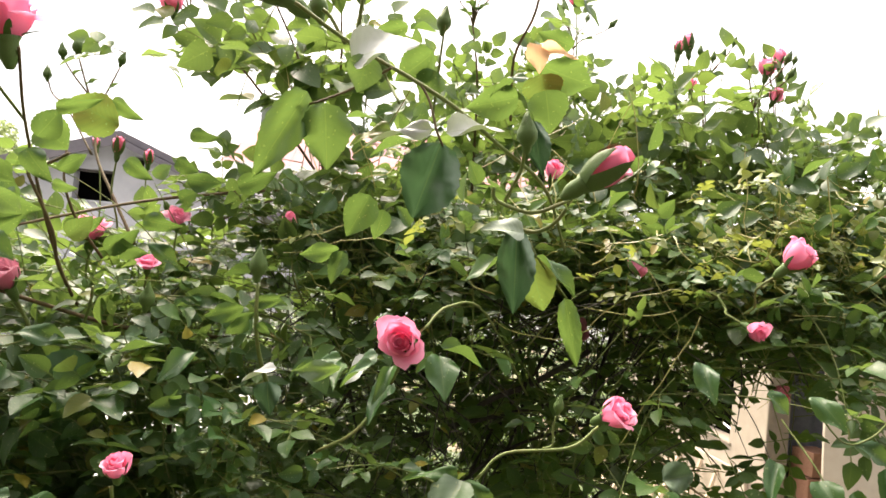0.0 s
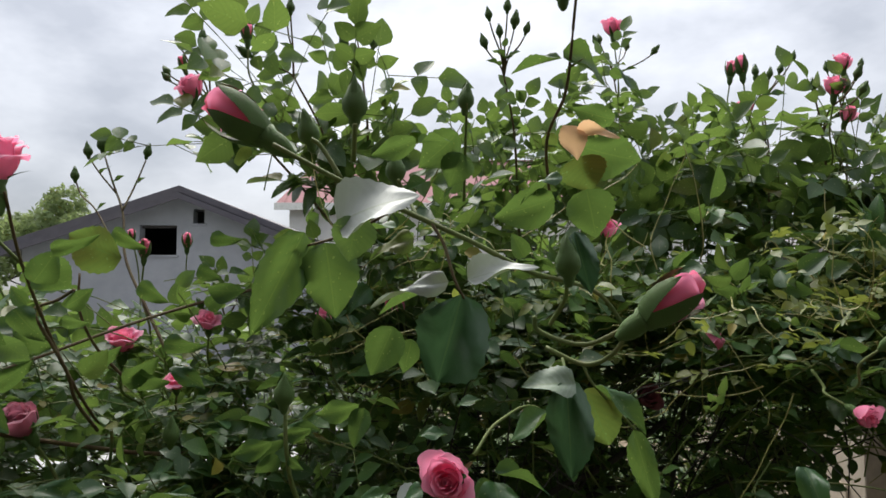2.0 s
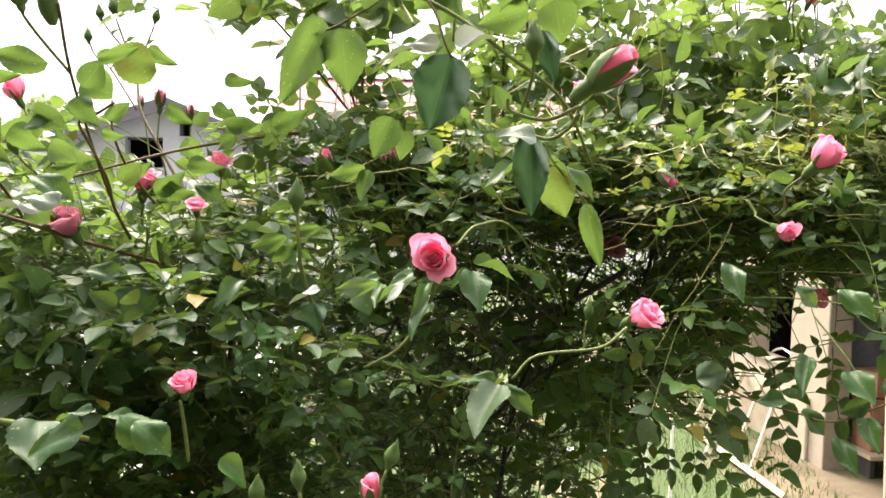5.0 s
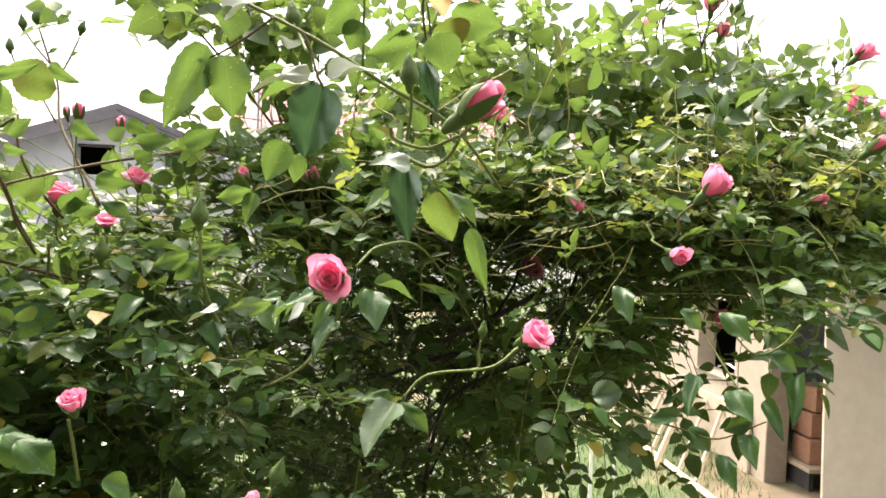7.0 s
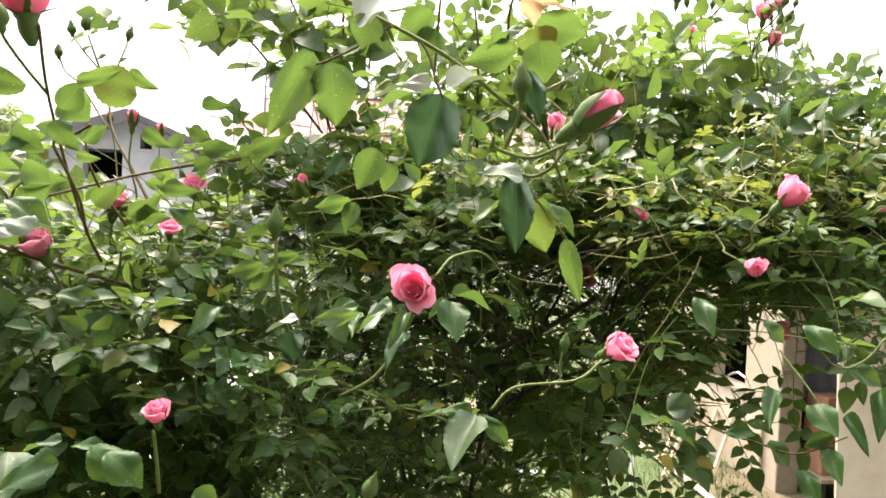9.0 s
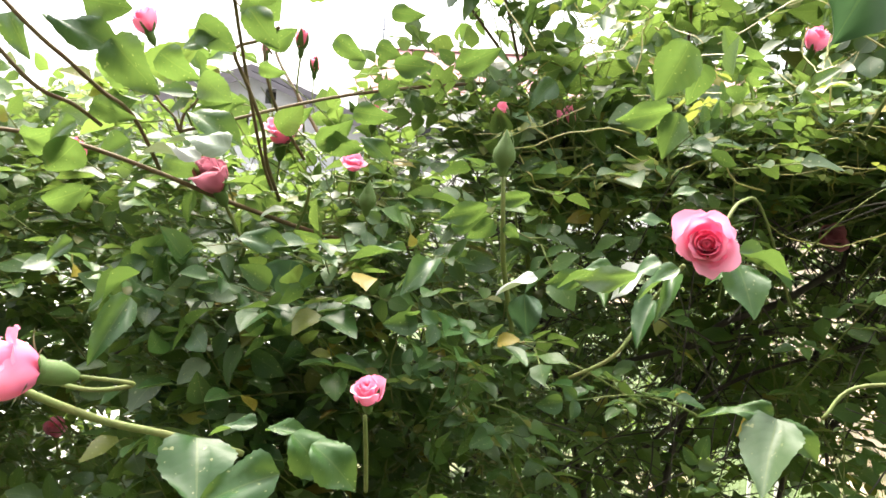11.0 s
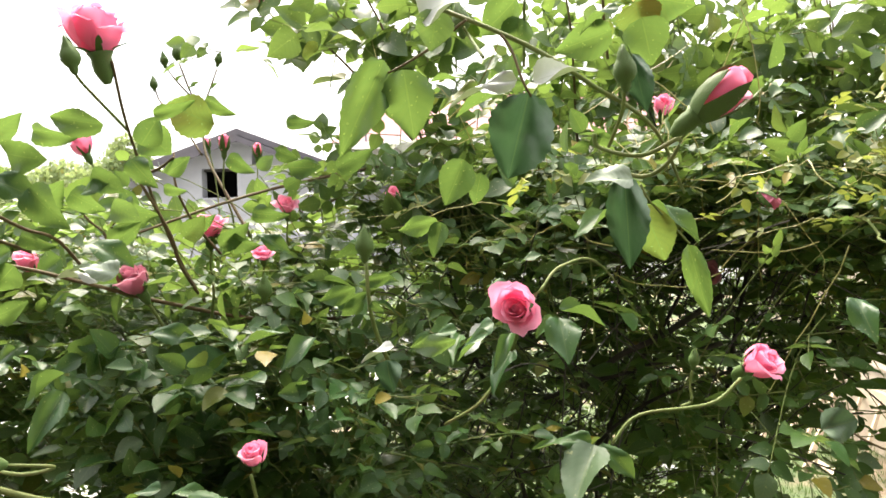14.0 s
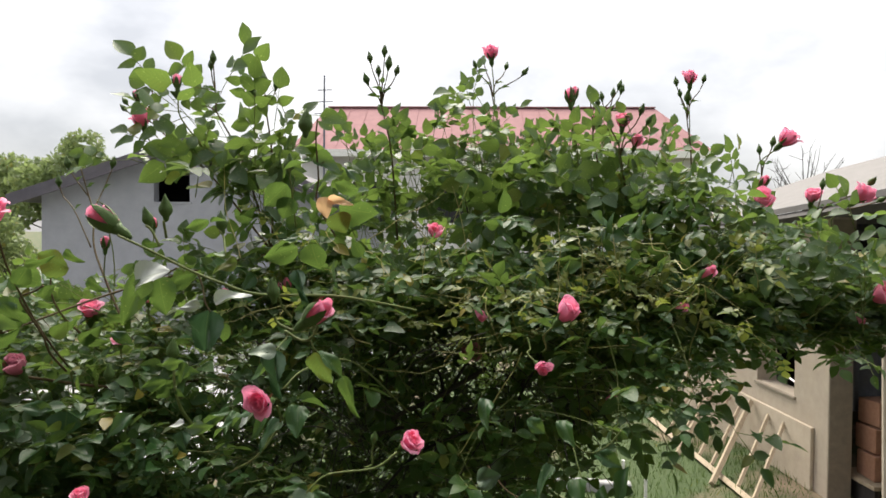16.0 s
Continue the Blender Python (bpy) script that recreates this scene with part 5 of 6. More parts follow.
# leaves of the low shoots
leaflet((-0.245, 0.444, 1.925), (-0.216, 0.446, 1.906), 0.0233, (0.28, -0.52, 0.8))
leaflet((-0.22, 0.347, 1.951), (-0.256, 0.343, 1.937), 0.0225, (0.34, -0.49, 0.8))
leaflet((-0.183, 0.449, 1.901), (-0.162, 0.45, 1.883), 0.0161, (0.21, -0.53, 0.82))
leaflet((-0.059, 0.498, 2.031), (-0.082, 0.495, 2.013), 0.0145, (0.04, -0.23, 0.97))
leaflet((-0.081, 0.495, 2.026), (-0.114, 0.492, 2.016), 0.0119, (0.21, -0.94, -0.28))
# canes and stalks of the near spray
stem([(0.10, 0.72, 2.13), (0.055, 0.52, 2.165), (0.012, 0.405, 2.176), (-0.013, 0.376, 2.188), (-0.037, 0.366, 2.199), (-0.071, 0.364, 2.215), (-0.099, 0.353, 2.23)], 0.0014, 0.0011, CANE_GREEN)
stem([(0.013, 0.433, 2.154), (0.016, 0.434, 2.146), (0.038, 0.428, 2.14), (0.059, 0.427, 2.149)], 0.0013, 0.0012, CANE_GREEN)
stem([(0.019, 0.445, 2.137), (0.039, 0.439, 2.129), (0.053, 0.431, 2.136), (0.062, 0.427, 2.153)], 0.0013, 0.0012, CANE_GREEN)
stem([(-0.032, 0.367, 2.197), (-0.026, 0.364, 2.187), (-0.021, 0.36, 2.172), (-0.017, 0.361, 2.164)], 0.0008, 0.0006, CANE_RED)
stem([(-0.047, 0.359, 2.202), (-0.069, 0.376, 2.194), (-0.096, 0.402, 2.19), (-0.106, 0.4, 2.188)], 0.0008, 0.0006, CANE_RED)
stem([(-0.062, 0.347, 2.191), (-0.056, 0.322, 2.194), (-0.059, 0.317, 2.192)], 0.0007, 0.0006, CANE_GREEN)
stem([(0.027, 0.427, 2.133), (0.028, 0.397, 2.126)], 0.0008, 0.0006, CANE_GREEN)
stem([(0.04, 0.46, 2.126), (0.046, 0.462, 2.115), (0.07, 0.477, 2.089)], 0.0008, 0.0006, CANE_GREEN)
stem([(-0.071, 0.384, 2.228), (-0.068, 0.374, 2.243)], 0.0013, 0.0012, CANE_GREEN)
stem([(-0.077, 0.383, 2.22), (-0.087, 0.386, 2.235), (-0.092, 0.385, 2.239)], 0.0012, 0.0011, CANE_GREEN)
stem([(-0.054, 0.469, 2.21), (-0.065, 0.487, 2.228), (-0.069, 0.486, 2.235)], 0.0012, 0.001, CANE_GREEN)
stem([(0.022, 0.456, 2.149), (0.028, 0.415, 2.164), (0.028, 0.404, 2.178)], 0.0012, 0.001, CANE_GREEN)
stem([(0.027, 0.585, 2.23), (0.023, 0.531, 2.266), (0.034, 0.501, 2.291), (0.038, 0.48, 2.329), (0.04, 0.479, 2.35)], 0.0012, 0.0008, CANE_RED)
stem([(0.036, 0.491, 2.303), (0.044, 0.492, 2.308)], 0.0008, 0.0006, CANE_GREEN)
stem([(-0.042, 0.643, 2.241), (-0.039, 0.621, 2.281), (-0.036, 0.6, 2.312)], 0.0014, 0.001, CANE_GREEN)
stem([(-0.376, 0.695, 2.02), (-0.374, 0.643, 2.068), (-0.359, 0.582, 2.12), (-0.343, 0.52, 2.185), (-0.33, 0.485, 2.231)], 0.0015, 0.0011, CANE_RED)
stem([(-0.343, 0.52, 2.185), (-0.352, 0.502, 2.204), (-0.344, 0.468, 2.215), (-0.339, 0.453, 2.223)], 0.0013, 0.001, CANE_GREEN)
# long bare canes
stem([(-0.519, 0.48, 2.086), (-0.498, 0.518, 2.085), (-0.458, 0.534, 2.078), (-0.415, 0.56, 2.062), (-0.38, 0.615, 2.04), (-0.324, 0.703, 2.012), (-0.272, 0.832, 1.997)], 0.0014, 0.0022, CANE_RED)
stem([(-0.421, 0.4, 2.162), (-0.396, 0.417, 2.132), (-0.394, 0.437, 2.122), (-0.401, 0.475, 2.11), (-0.419, 0.532, 2.099), (-0.441, 0.606, 2.054)], 0.0011, 0.0016, CANE_RED)
stem([(-0.434, 0.41, 2.143), (-0.419, 0.441, 2.109), (-0.417, 0.471, 2.101), (-0.428, 0.51, 2.092)], 0.0012, 0.0014, CANE_RED)
stem([(-0.39, 0.402, 1.949), (-0.373, 0.414, 1.938), (-0.354, 0.426, 1.928), (-0.329, 0.44, 1.92), (-0.304, 0.482, 1.897)], 0.0022, 0.0022, CANE_GREEN)
stem([(-0.575, 0.689, 1.869), (-0.503, 0.704, 1.904), (-0.435, 0.728, 1.923), (-0.357, 0.792, 1.933), (-0.314, 0.871, 1.931)], 0.0018, 0.0024, BARK_DARK)
stem([(-0.474, 0.692, 1.941), (-0.474, 0.71, 1.908), (-0.47, 0.766, 1.847), (-0.461, 0.784, 1.808)], 0.002, 0.0025, BARK_DARK)
stem([(-0.326, 0.554, 2.167), (-0.344, 0.56, 2.159), (-0.36, 0.557, 2.151), (-0.354, 0.566, 2.129), (-0.35, 0.584, 2.101), (-0.354, 0.602, 2.076), (-0.359, 0.639, 2.046)], 0.0012, 0.0016, CANE_RED)
stem([(-0.373, 0.629, 2.181), (-0.37, 0.626, 2.149), (-0.365, 0.644, 2.116), (-0.358, 0.683, 2.082)], 0.001, 0.0016, CANE_RED)
stem([(-0.161, 0.644, 1.958), (-0.165, 0.587, 2.014), (-0.166, 0.57, 2.049), (-0.168, 0.572, 2.076)], 0.0022, 0.0015, CANE_GREEN)
stem([(-0.347, 0.638, 2.013), (-0.318, 0.595, 2.043), (-0.308, 0.578, 2.06)], 0.0014, 0.0012, CANE_GREEN)
stem([(-0.228, 0.494, 1.88), (-0.226, 0.482, 1.912), (-0.225, 0.473, 1.934)], 0.0014, 0.0013, CANE_GREEN)
stem([(-0.114, 0.609, 1.934), (-0.082, 0.616, 1.954), (-0.059, 0.633, 1.991), (-0.045, 0.588, 2.025)], 0.0014, 0.0016, CANE_GREEN)
stem([(0.081, 0.787, 1.971), (0.023, 0.684, 2.063), (-0.011, 0.598, 2.07), (-0.028, 0.563, 2.052)], 0.0010, 0.0012, CANE_GREEN)
stem([(0.004, 0.921, 1.898), (0.042, 0.88, 1.943), (0.096, 0.891, 1.968), (0.176, 0.959, 2.008)], 0.0035, 0.004, BARK_DARK)
stem([(-0.049, 0.96, 1.872), (0.015, 0.923, 1.904), (0.098, 0.939, 1.926), (0.182, 1.005, 1.94)], 0.003, 0.0035, BARK_DARK)
stem([(-0.31, 0.775, 1.881), (-0.298, 0.742, 1.941), (-0.291, 0.726, 1.978)], 0.003, 0.0026, CANE_RED)
# leaves of the low end, before the far gable
leaflet((-0.313, 0.508, 2.195), (-0.28, 0.51, 2.202), 0.0115, (0.42, -0.75, -0.5))
leaflet((-0.324, 0.507, 2.172), (-0.308, 0.508, 2.192), 0.0195, (0.45, -0.75, -0.48))
leaflet((-0.288, 0.54, 2.21), (-0.263, 0.54, 2.196), 0.0131, (0.38, -0.77, -0.51))
leaflet((-0.299, 0.458, 2.156), (-0.283, 0.458, 2.136), 0.0161, (0.46, -0.76, -0.45))
leaflet((-0.336, 0.456, 2.133), (-0.317, 0.457, 2.142), 0.0121, (0.41, -0.61, 0.68))
leaflet((-0.335, 0.556, 2.154), (-0.314, 0.557, 2.165), 0.0125, (0.44, -0.78, -0.45))
leaflet((-0.305, 0.709, 2.188), (-0.282, 0.709, 2.177), 0.0169, (0.33, -0.82, -0.46))
leaflet((-0.294, 0.71, 2.217), (-0.265, 0.711, 2.212), 0.0157, (0.31, -0.81, -0.49))
leaflet((-0.223, 0.662, 2.162), (-0.187, 0.664, 2.177), 0.0203, (0.26, -0.85, -0.46))
leaflet((-0.28, 0.679, 2.167), (-0.248, 0.681, 2.163), 0.0174, (0.32, -0.84, -0.45))
leaflet((-0.329, 0.455, 2.098), (-0.298, 0.456, 2.083), 0.0177, (0.39, -0.59, 0.71))
leaflet((-0.348, 0.605, 2.104), (-0.321, 0.606, 2.116), 0.0157, (0.43, -0.81, -0.4))
leaflet((-0.316, 0.606, 2.091), (-0.288, 0.608, 2.11), 0.0178, (0.4, -0.83, -0.39))
leaflet((-0.328, 0.456, 2.148), (-0.308, 0.457, 2.133), 0.0161, (0.5, -0.75, -0.44))
leaflet((-0.306, 0.608, 2.172), (-0.282, 0.609, 2.156), 0.0157, (0.38, -0.81, -0.45))
leaflet((-0.299, 0.637, 2.122), (-0.266, 0.639, 2.115), 0.0175, (0.36, -0.84, -0.4))
# sprigs that hang before the shed
leaflet((0.31, 0.602, 1.953), (0.314, 0.569, 1.937), 0.0219, (-0.44, -0.6, 0.75))
leaflet((0.339, 0.603, 1.946), (0.341, 0.571, 1.924), 0.0120, (-0.47, -0.6, 0.75))
leaflet((0.324, 0.602, 1.914), (0.32, 0.569, 1.895), 0.0160, (-0.44, -0.6, 0.75))
leaflet((0.303, 0.6, 1.895), (0.302, 0.568, 1.88), 0.0160, (-0.43, -0.6, 0.75))
leaflet((0.274, 0.609, 1.914), (0.299, 0.61, 1.895), 0.0182, (-0.25, -0.56, 0.79))
leaflet((0.37, 0.605, 1.97), (0.348, 0.571, 1.939), 0.0130, (-0.49, -0.6, 0.75))
leaflet((0.327, 0.583, 1.989), (0.36, 0.585, 1.976), 0.0183, (-0.31, -0.57, 0.76))
leaflet((0.292, 0.583, 2.025), (0.301, 0.551, 2.011), 0.0174, (-0.42, -0.6, 0.75))
leaflet((0.192, 0.636, 1.932), (0.221, 0.638, 1.94), 0.0255, (-0.28, -0.94, 0.21), dark=True)
leaflet((0.198, 0.636, 1.912), (0.226, 0.637, 1.902), 0.0138, (-0.07, -0.21, 0.98))
leaflet((0.283, 0.621, 1.961), (0.265, 0.586, 1.934), 0.0154, (-0.38, -0.6, 0.75))
leaflet((0.205, 0.599, 2.042), (0.206, 0.566, 2.021), 0.0179, (-0.31, -0.6, 0.75))
leaflet((0.253, 0.581, 2.024), (0.275, 0.582, 2.01), 0.0164, (-0.26, -0.62, 0.74))
leaflet((0.267, 0.619, 1.919), (0.241, 0.618, 1.923), 0.0144, (-0.22, -0.58, 0.79))
leaflet((0.326, 0.602, 1.927), (0.304, 0.601, 1.916), 0.0150, (-0.43, -0.88, -0.17))
stem([(0.202, 0.677, 1.938), (0.231, 0.638, 1.92), (0.272, 0.619, 1.911), (0.299, 0.601, 1.909), (0.341, 0.603, 1.926)], 0.0011, 0.0007, CANE_RED)
stem([(0.304, 0.663, 1.991), (0.314, 0.612, 1.959), (0.325, 0.602, 1.932), (0.33, 0.602, 1.913)], 0.0009, 0.0006, CANE_GREEN)
stem([(0.359, 0.586, 2.017), (0.341, 0.584, 1.997), (0.317, 0.583, 1.991), (0.287, 0.582, 2.023)], 0.0009, 0.0007, CANE_GREEN)
stem([(0.022, 0.502, 1.956), (0.041, 0.515, 1.972), (0.089, 0.53, 1.977), (0.112, 0.543, 1.992)], 0.001, 0.0013, CANE_GREEN)


# ---- the mass of foliage ----
RNG = np.random.default_rng(11)
TOP_X = [-1.5, -0.9, -0.62, -0.5, -0.35, -0.22, -0.12, 0.0, 0.1, 0.2, 0.3, 0.4, 0.5, 0.6, 0.7, 0.82, 1.0, 1.4]
TOP_Z = [2.16, 2.21, 2.23, 2.24, 2.26, 2.31, 2.38, 2.47, 2.52, 2.52, 2.48, 2.44, 2.42, 2.37, 2.30, 2.23, 2.14, 2.0]
LOW_X = [-1.5, -0.04, 0.02, 0.10, 0.16, 0.24, 0.30, 0.38, 0.6, 1.0, 1.4]
LOW_Z = [1.2, 1.2, 1.67, 1.735, 1.795, 1.87, 1.92, 1.99, 2.05, 2.05, 1.95]


def top_of(x):
    return np.interp(x, TOP_X, TOP_Z)


def low_of(x, y=0.8):
    return np.interp(x - 0.28 * (y - 0.8), LOW_X, LOW_Z)


def face_of(x, z):
    """How far ahead the bush begins at x and height z."""
    y = 0.56 + np.interp(x, [-0.5, -0.25], [0.6, 1.38]) * np.maximum(0, z - 2.02) + 0.12 * np.maximum(0, 2.02 - z)
    return y + 0.55 * np.maximum(0, x - 0.3) * (z < 2.2) + 0.3 * np.maximum(0, -0.42 - x)


COARSE = [leaflet_grid(5, 3, fo, cu, wa, 0.0, wd) for fo, cu, wa, wd in ((0.4, 0.08, 0.0, 0.70), (0.25, 0.14, 0.3, 0.56), (0.5, 0.04, 0.0, 0.46), (0.2, 0.24, -0.3, 0.62))]
N_V = len(COARSE[0][0])


def compound(pos, way, up, size, g):
    """Blades of one compound leaf: origin, turn and length of each."""
    fr = frame_of(way, up)
    side, ahead, out = fr[:, 0], fr[:, 1], fr[:, 2]
    got, reach = [], size * 1.55
    pairs = ((0.42, 0.72), (0.78, 0.9)) if g.random() < 0.75 else ((0.6, 0.85),)
    droop = g.uniform(-0.05, 0.25)
    for s, k in pairs:
        o = pos + ahead * reach * s - out * droop * reach * s * s
        for sg in (-1, 1):
            w = ahead * g.uniform(0.25, 0.6) + side * sg + out * g.uniform(-0.25, 0.2)
            got.append((o, frame_of(w, out + 0.24 * g.normal(size=3)), size * k * g.uniform(0.85, 1.1)))
    o = pos + ahead * reach - out * droop * reach
    got.append((o, frame_of(ahead - out * (droop + g.uniform(0, 0.3)), out + 0.3 * g.normal(size=3)), size * g.uniform(0.95, 1.2)))
    return got, o


def shoot_line(a, b, g, n=9):
    """A gently arching line from a to b."""
    s = np.linspace(0, 1, n)[:, None]
    bow = np.array([g.normal(0, 0.02), g.normal(0, 0.02), g.uniform(0.0, 0.06)])
    return a + (b - a) * s + bow * np.sin(math.pi * s) * np.linalg.norm(b - a) * 2


twigs, dead_twigs, yellow_twigs, sprays = [], [], [], []


def grow(a, b, g, size, every=0.026, bare=0.2, thick=0.0006):
    line = shoot_line(np.array(a), np.array(b), g)
    seg = np.linalg.norm(np.diff(line, axis=0), axis=1)
    total = seg.sum()
    at_s = np.concatenate([[0], np.cumsum(seg)]) / total
    twigs.append((line[:: 2], thick * 1.5, thick * 0.8))
    count = max(2, int(total * (1 - bare) / every))
    turn = g.uniform(0, 6.28)
    for i in range(count):
        s = bare + (1 - bare) * (i + g.uniform(0.2, 0.9)) / count
        p = np.array([np.interp(s, at_s, line[:, k]) for k in range(3)])
        turn += 2.4
        out = np.array([math.cos(turn), math.sin(turn) - 0.25, g.uniform(-0.15, 0.5)])
        if g.random() < (0.45 if p[2] > 2.2 else 0.11):
            up = np.array([g.normal(0, 0.45), -0.95, 0.25 + g.normal(0, 0.3)])
            out[1] *= 0.4
            out[2] -= 0.3
        else:
            up = np.array([g.normal(0, 0.27), -0.08 + g.normal(0, 0.24), 0.95])
            out[2] *= 0.6
        sprays.append((p, out, up, size * g.uniform(0.7, 1.2)))
    sprays.append((line[-1], line[-1] - line[-3], np.array([g.normal(0, 0.4), -0.6, 0.6]), size * 0.9))


def open_air(p):
    """Where the leaves hang in full light."""
    return p[2] > (2.04 if p[0] < -0.08 else 2.13)


def free(x, y, z):
    """Clear of the way along which one passes in front of the bush."""
    return y > 0.5 + 0.1 * (abs(x) < 0.3) * (z > 2.08)


# outer shoots, whose tips make the face and the top of the bush
made = 0
while made < 2050:
    x = RNG.uniform(-1.35, 1.3)
    z0, z1 = low_of(x), top_of(x) - 0.07 + 0.05 * noise.noise(Vector((x * 7, 0.3, 0)))
    z = z0 + (z1 - z0) * RNG.random() ** 0.8
    y = face_of(x, z) + min(0.6, RNG.exponential(0.12))
    if (z < 1.55 or (x < -0.5 and z < 1.98)) and RNG.random() < 0.35:
        continue
    # a hollow where the inner canes show
    if -0.14 < x < 0.40 and 1.70 < z < 2.09 and y < 1.1 and RNG.random() < 0.95:
        continue
    # the crown thins towards its top
    if z > 2.1 and RNG.random() < np.interp(z, [2.1, 2.2, 2.3, 2.45], [0.15, 0.60, 0.77, 0.80]) * (1.0 if x > -0.2 else 0.5):
        continue
    b = (x, y, z)
    a = (x * 0.92 + RNG.normal(0, 0.06), y + RNG.uniform(0.06, 0.22), max(low_of(x, y + 0.1) + 0.02, z - RNG.uniform(0.02, 0.2)))
    if z > 2.2:
        grow(a, b, RNG, RNG.uniform(0.030, 0.043) * (0.7 if x > 0.42 else 1.0), 0.031 if x < 0.42 else 0.025)
    elif open_air(b):
        grow(a, b, RNG, RNG.uniform(0.020, 0.032), 0.025)
    elif x < -0.3:
        grow(a, b, RNG, RNG.uniform(0.020, 0.032), 0.025)
    else:
        grow(a, b, RNG, RNG.uniform(0.015, 0.025), 0.022)
    made += 1
# deeper growth behind, down to the foot and along the top
for _ in range(620):
    x = RNG.uniform(-1.35, 1.3)
    if x < -0.52 and RNG.random() < 0.4:
        continue
    z = RNG.uniform(low_of(x), max(low_of(x) + 0.02, top_of(x) - 0.14))
    if z > 2.08 and RNG.random() < 0.94:
        continue
    y = face_of(x, z) + RNG.uniform(0.25, 0.95)
    z = max(z, low_of(x, y) + 0.06)
    grow((x + RNG.normal(0, 0.08), y + 0.1, max(low_of(x, y), z - 0.16)), (x, y, z), RNG, 0.036, 0.03)
# thick inner growth behind the hollow
for _ in range(170):
    x, y, z = RNG.uniform(-0.32, 0.45), RNG.uniform(1.05, 1.5), RNG.uniform(1.3, 2.1)
    z = max(z, low_of(x, y) + 0.03)
    grow((x + RNG.normal(0, 0.05), y + 0.08, z - 0.12), (x, y, z), RNG, 0.026, 0.026)
for _ in range(700):
    x, y, z = RNG.uniform(-0.4, 0.62), RNG.uniform(1.2, 1.9), RNG.uniform(1.1, 2.12)
    if z > low_of(x, y):
        grow((x + RNG.normal(0, 0.05), y + 0.08, z - 0.12), (x, y, z), RNG, 0.026, 0.026)
# the flat leafy roof over the hollow
for _ in range(480):
    x, y, z = RNG.uniform(-0.24, 0.44), RNG.uniform(0.78, 1.6), RNG.uniform(2.08, 2.19)
    grow((x + RNG.normal(0, 0.05), y + 0.1, z - 0.06), (x, y, z), RNG, RNG.uniform(0.022, 0.032), 0.024)
# loose leafy shoots in the open crown, among the stalks of the buds
for _ in range(34):
    x = RNG.uniform(-0.12, 0.5)
    z = np.interp(x, [-0.12, 0.0, 0.15, 0.3, 0.5], [2.36, 2.47, 2.50, 2.46, 2.40]) - RNG.uniform(0, 0.14)
    y = RNG.uniform(0.98, 1.34)
    grow((x + RNG.normal(0, 0.04), y + 0.04, z - 0.16), (x, y, z), RNG, RNG.uniform(0.025, 0.036), 0.034, 0.15)
# thick low growth at the thinner end
for _ in range(130):
    x, y, z = RNG.uniform(-0.95, -0.05), RNG.uniform(0.85, 1.6), RNG.uniform(1.25, 2.02)
    grow((x + RNG.normal(0, 0.06), y + 0.08, z - 0.12), (x, y, z), RNG, 0.03, 0.028)
# loose shoots over the thinner end
for _ in range(46):
    x, y, z = RNG.uniform(-0.8, -0.18), RNG.uniform(0.78, 1.15), RNG.uniform(2.0, 2.11)
    grow((x + RNG.normal(0, 0.05), y + 0.05, z - 0.13), (x, y, z), RNG, 0.031, 0.03)
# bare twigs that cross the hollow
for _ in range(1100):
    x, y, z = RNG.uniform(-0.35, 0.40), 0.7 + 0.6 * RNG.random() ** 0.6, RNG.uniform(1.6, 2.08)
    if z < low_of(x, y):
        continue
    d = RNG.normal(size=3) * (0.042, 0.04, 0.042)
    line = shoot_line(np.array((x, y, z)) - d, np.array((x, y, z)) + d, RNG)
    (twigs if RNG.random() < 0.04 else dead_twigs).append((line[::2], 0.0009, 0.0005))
# sparse growth down the foot of the bush
for _ in range(170):
    x, z = RNG.uniform(-0.95, 0.2), RNG.uniform(0.25, 1.25)
    y = RNG.uniform(0.8, 1.55)
    grow((x * 0.8 + RNG.normal(0, 0.05), y + 0.1, max(0.05, z - 0.2)), (x, y, z), RNG, 0.032, 0.034)
# leafy shoots that carry the clusters of buds
for rx, ry, rz in ROOTS:
    if rx < -0.5:
        continue
    for k in range(2):
        if rx < -0.1 and rz > 2.3:
            a = (-0.19 + RNG.normal(0, 0.03), 0.95 + RNG.normal(0, 0.03), 2.24 + RNG.normal(0, 0.03))
        else:
            a = (rx + RNG.normal(0, 0.05), ry + 0.04 * k, rz - RNG.uniform(0.14, 0.26))
        grow(a, (rx + RNG.normal(0, 0.04), ry + RNG.normal(0, 0.03), rz + RNG.uniform(-0.08, -0.01)), RNG, 0.032, 0.034, 0.3)
# the tall leafy sprig that stands over the lower end of the bush
tall = np.random.default_rng(5)
for k in range(15):
    tip = (-0.28 + 0.10 * math.cos(k * 2.4), 0.91 + 0.07 * math.sin(k * 2.4), 2.36 + 0.009 * k + tall.normal(0, 0.015))
    grow((-0.2 + tall.normal(0, 0.05), 0.95 + tall.normal(0, 0.03), 2.25 + tall.normal(0, 0.04)), tip, tall, 0.043, 0.05, 0.25)
# upright tips along the skyline
for _ in range(30):
    x = RNG.uniform(-0.08, 0.75)
    z = top_of(x) - 0.08
    y = face_of(x, z) + RNG.uniform(-0.05, 0.2)
    grow((x + RNG.normal(0, 0.05), y + 0.06, z - 0.12), (x + RNG.normal(0, 0.03), y, z + RNG.uniform(-0.05, 0.05)), RNG, 0.031, 0.03)
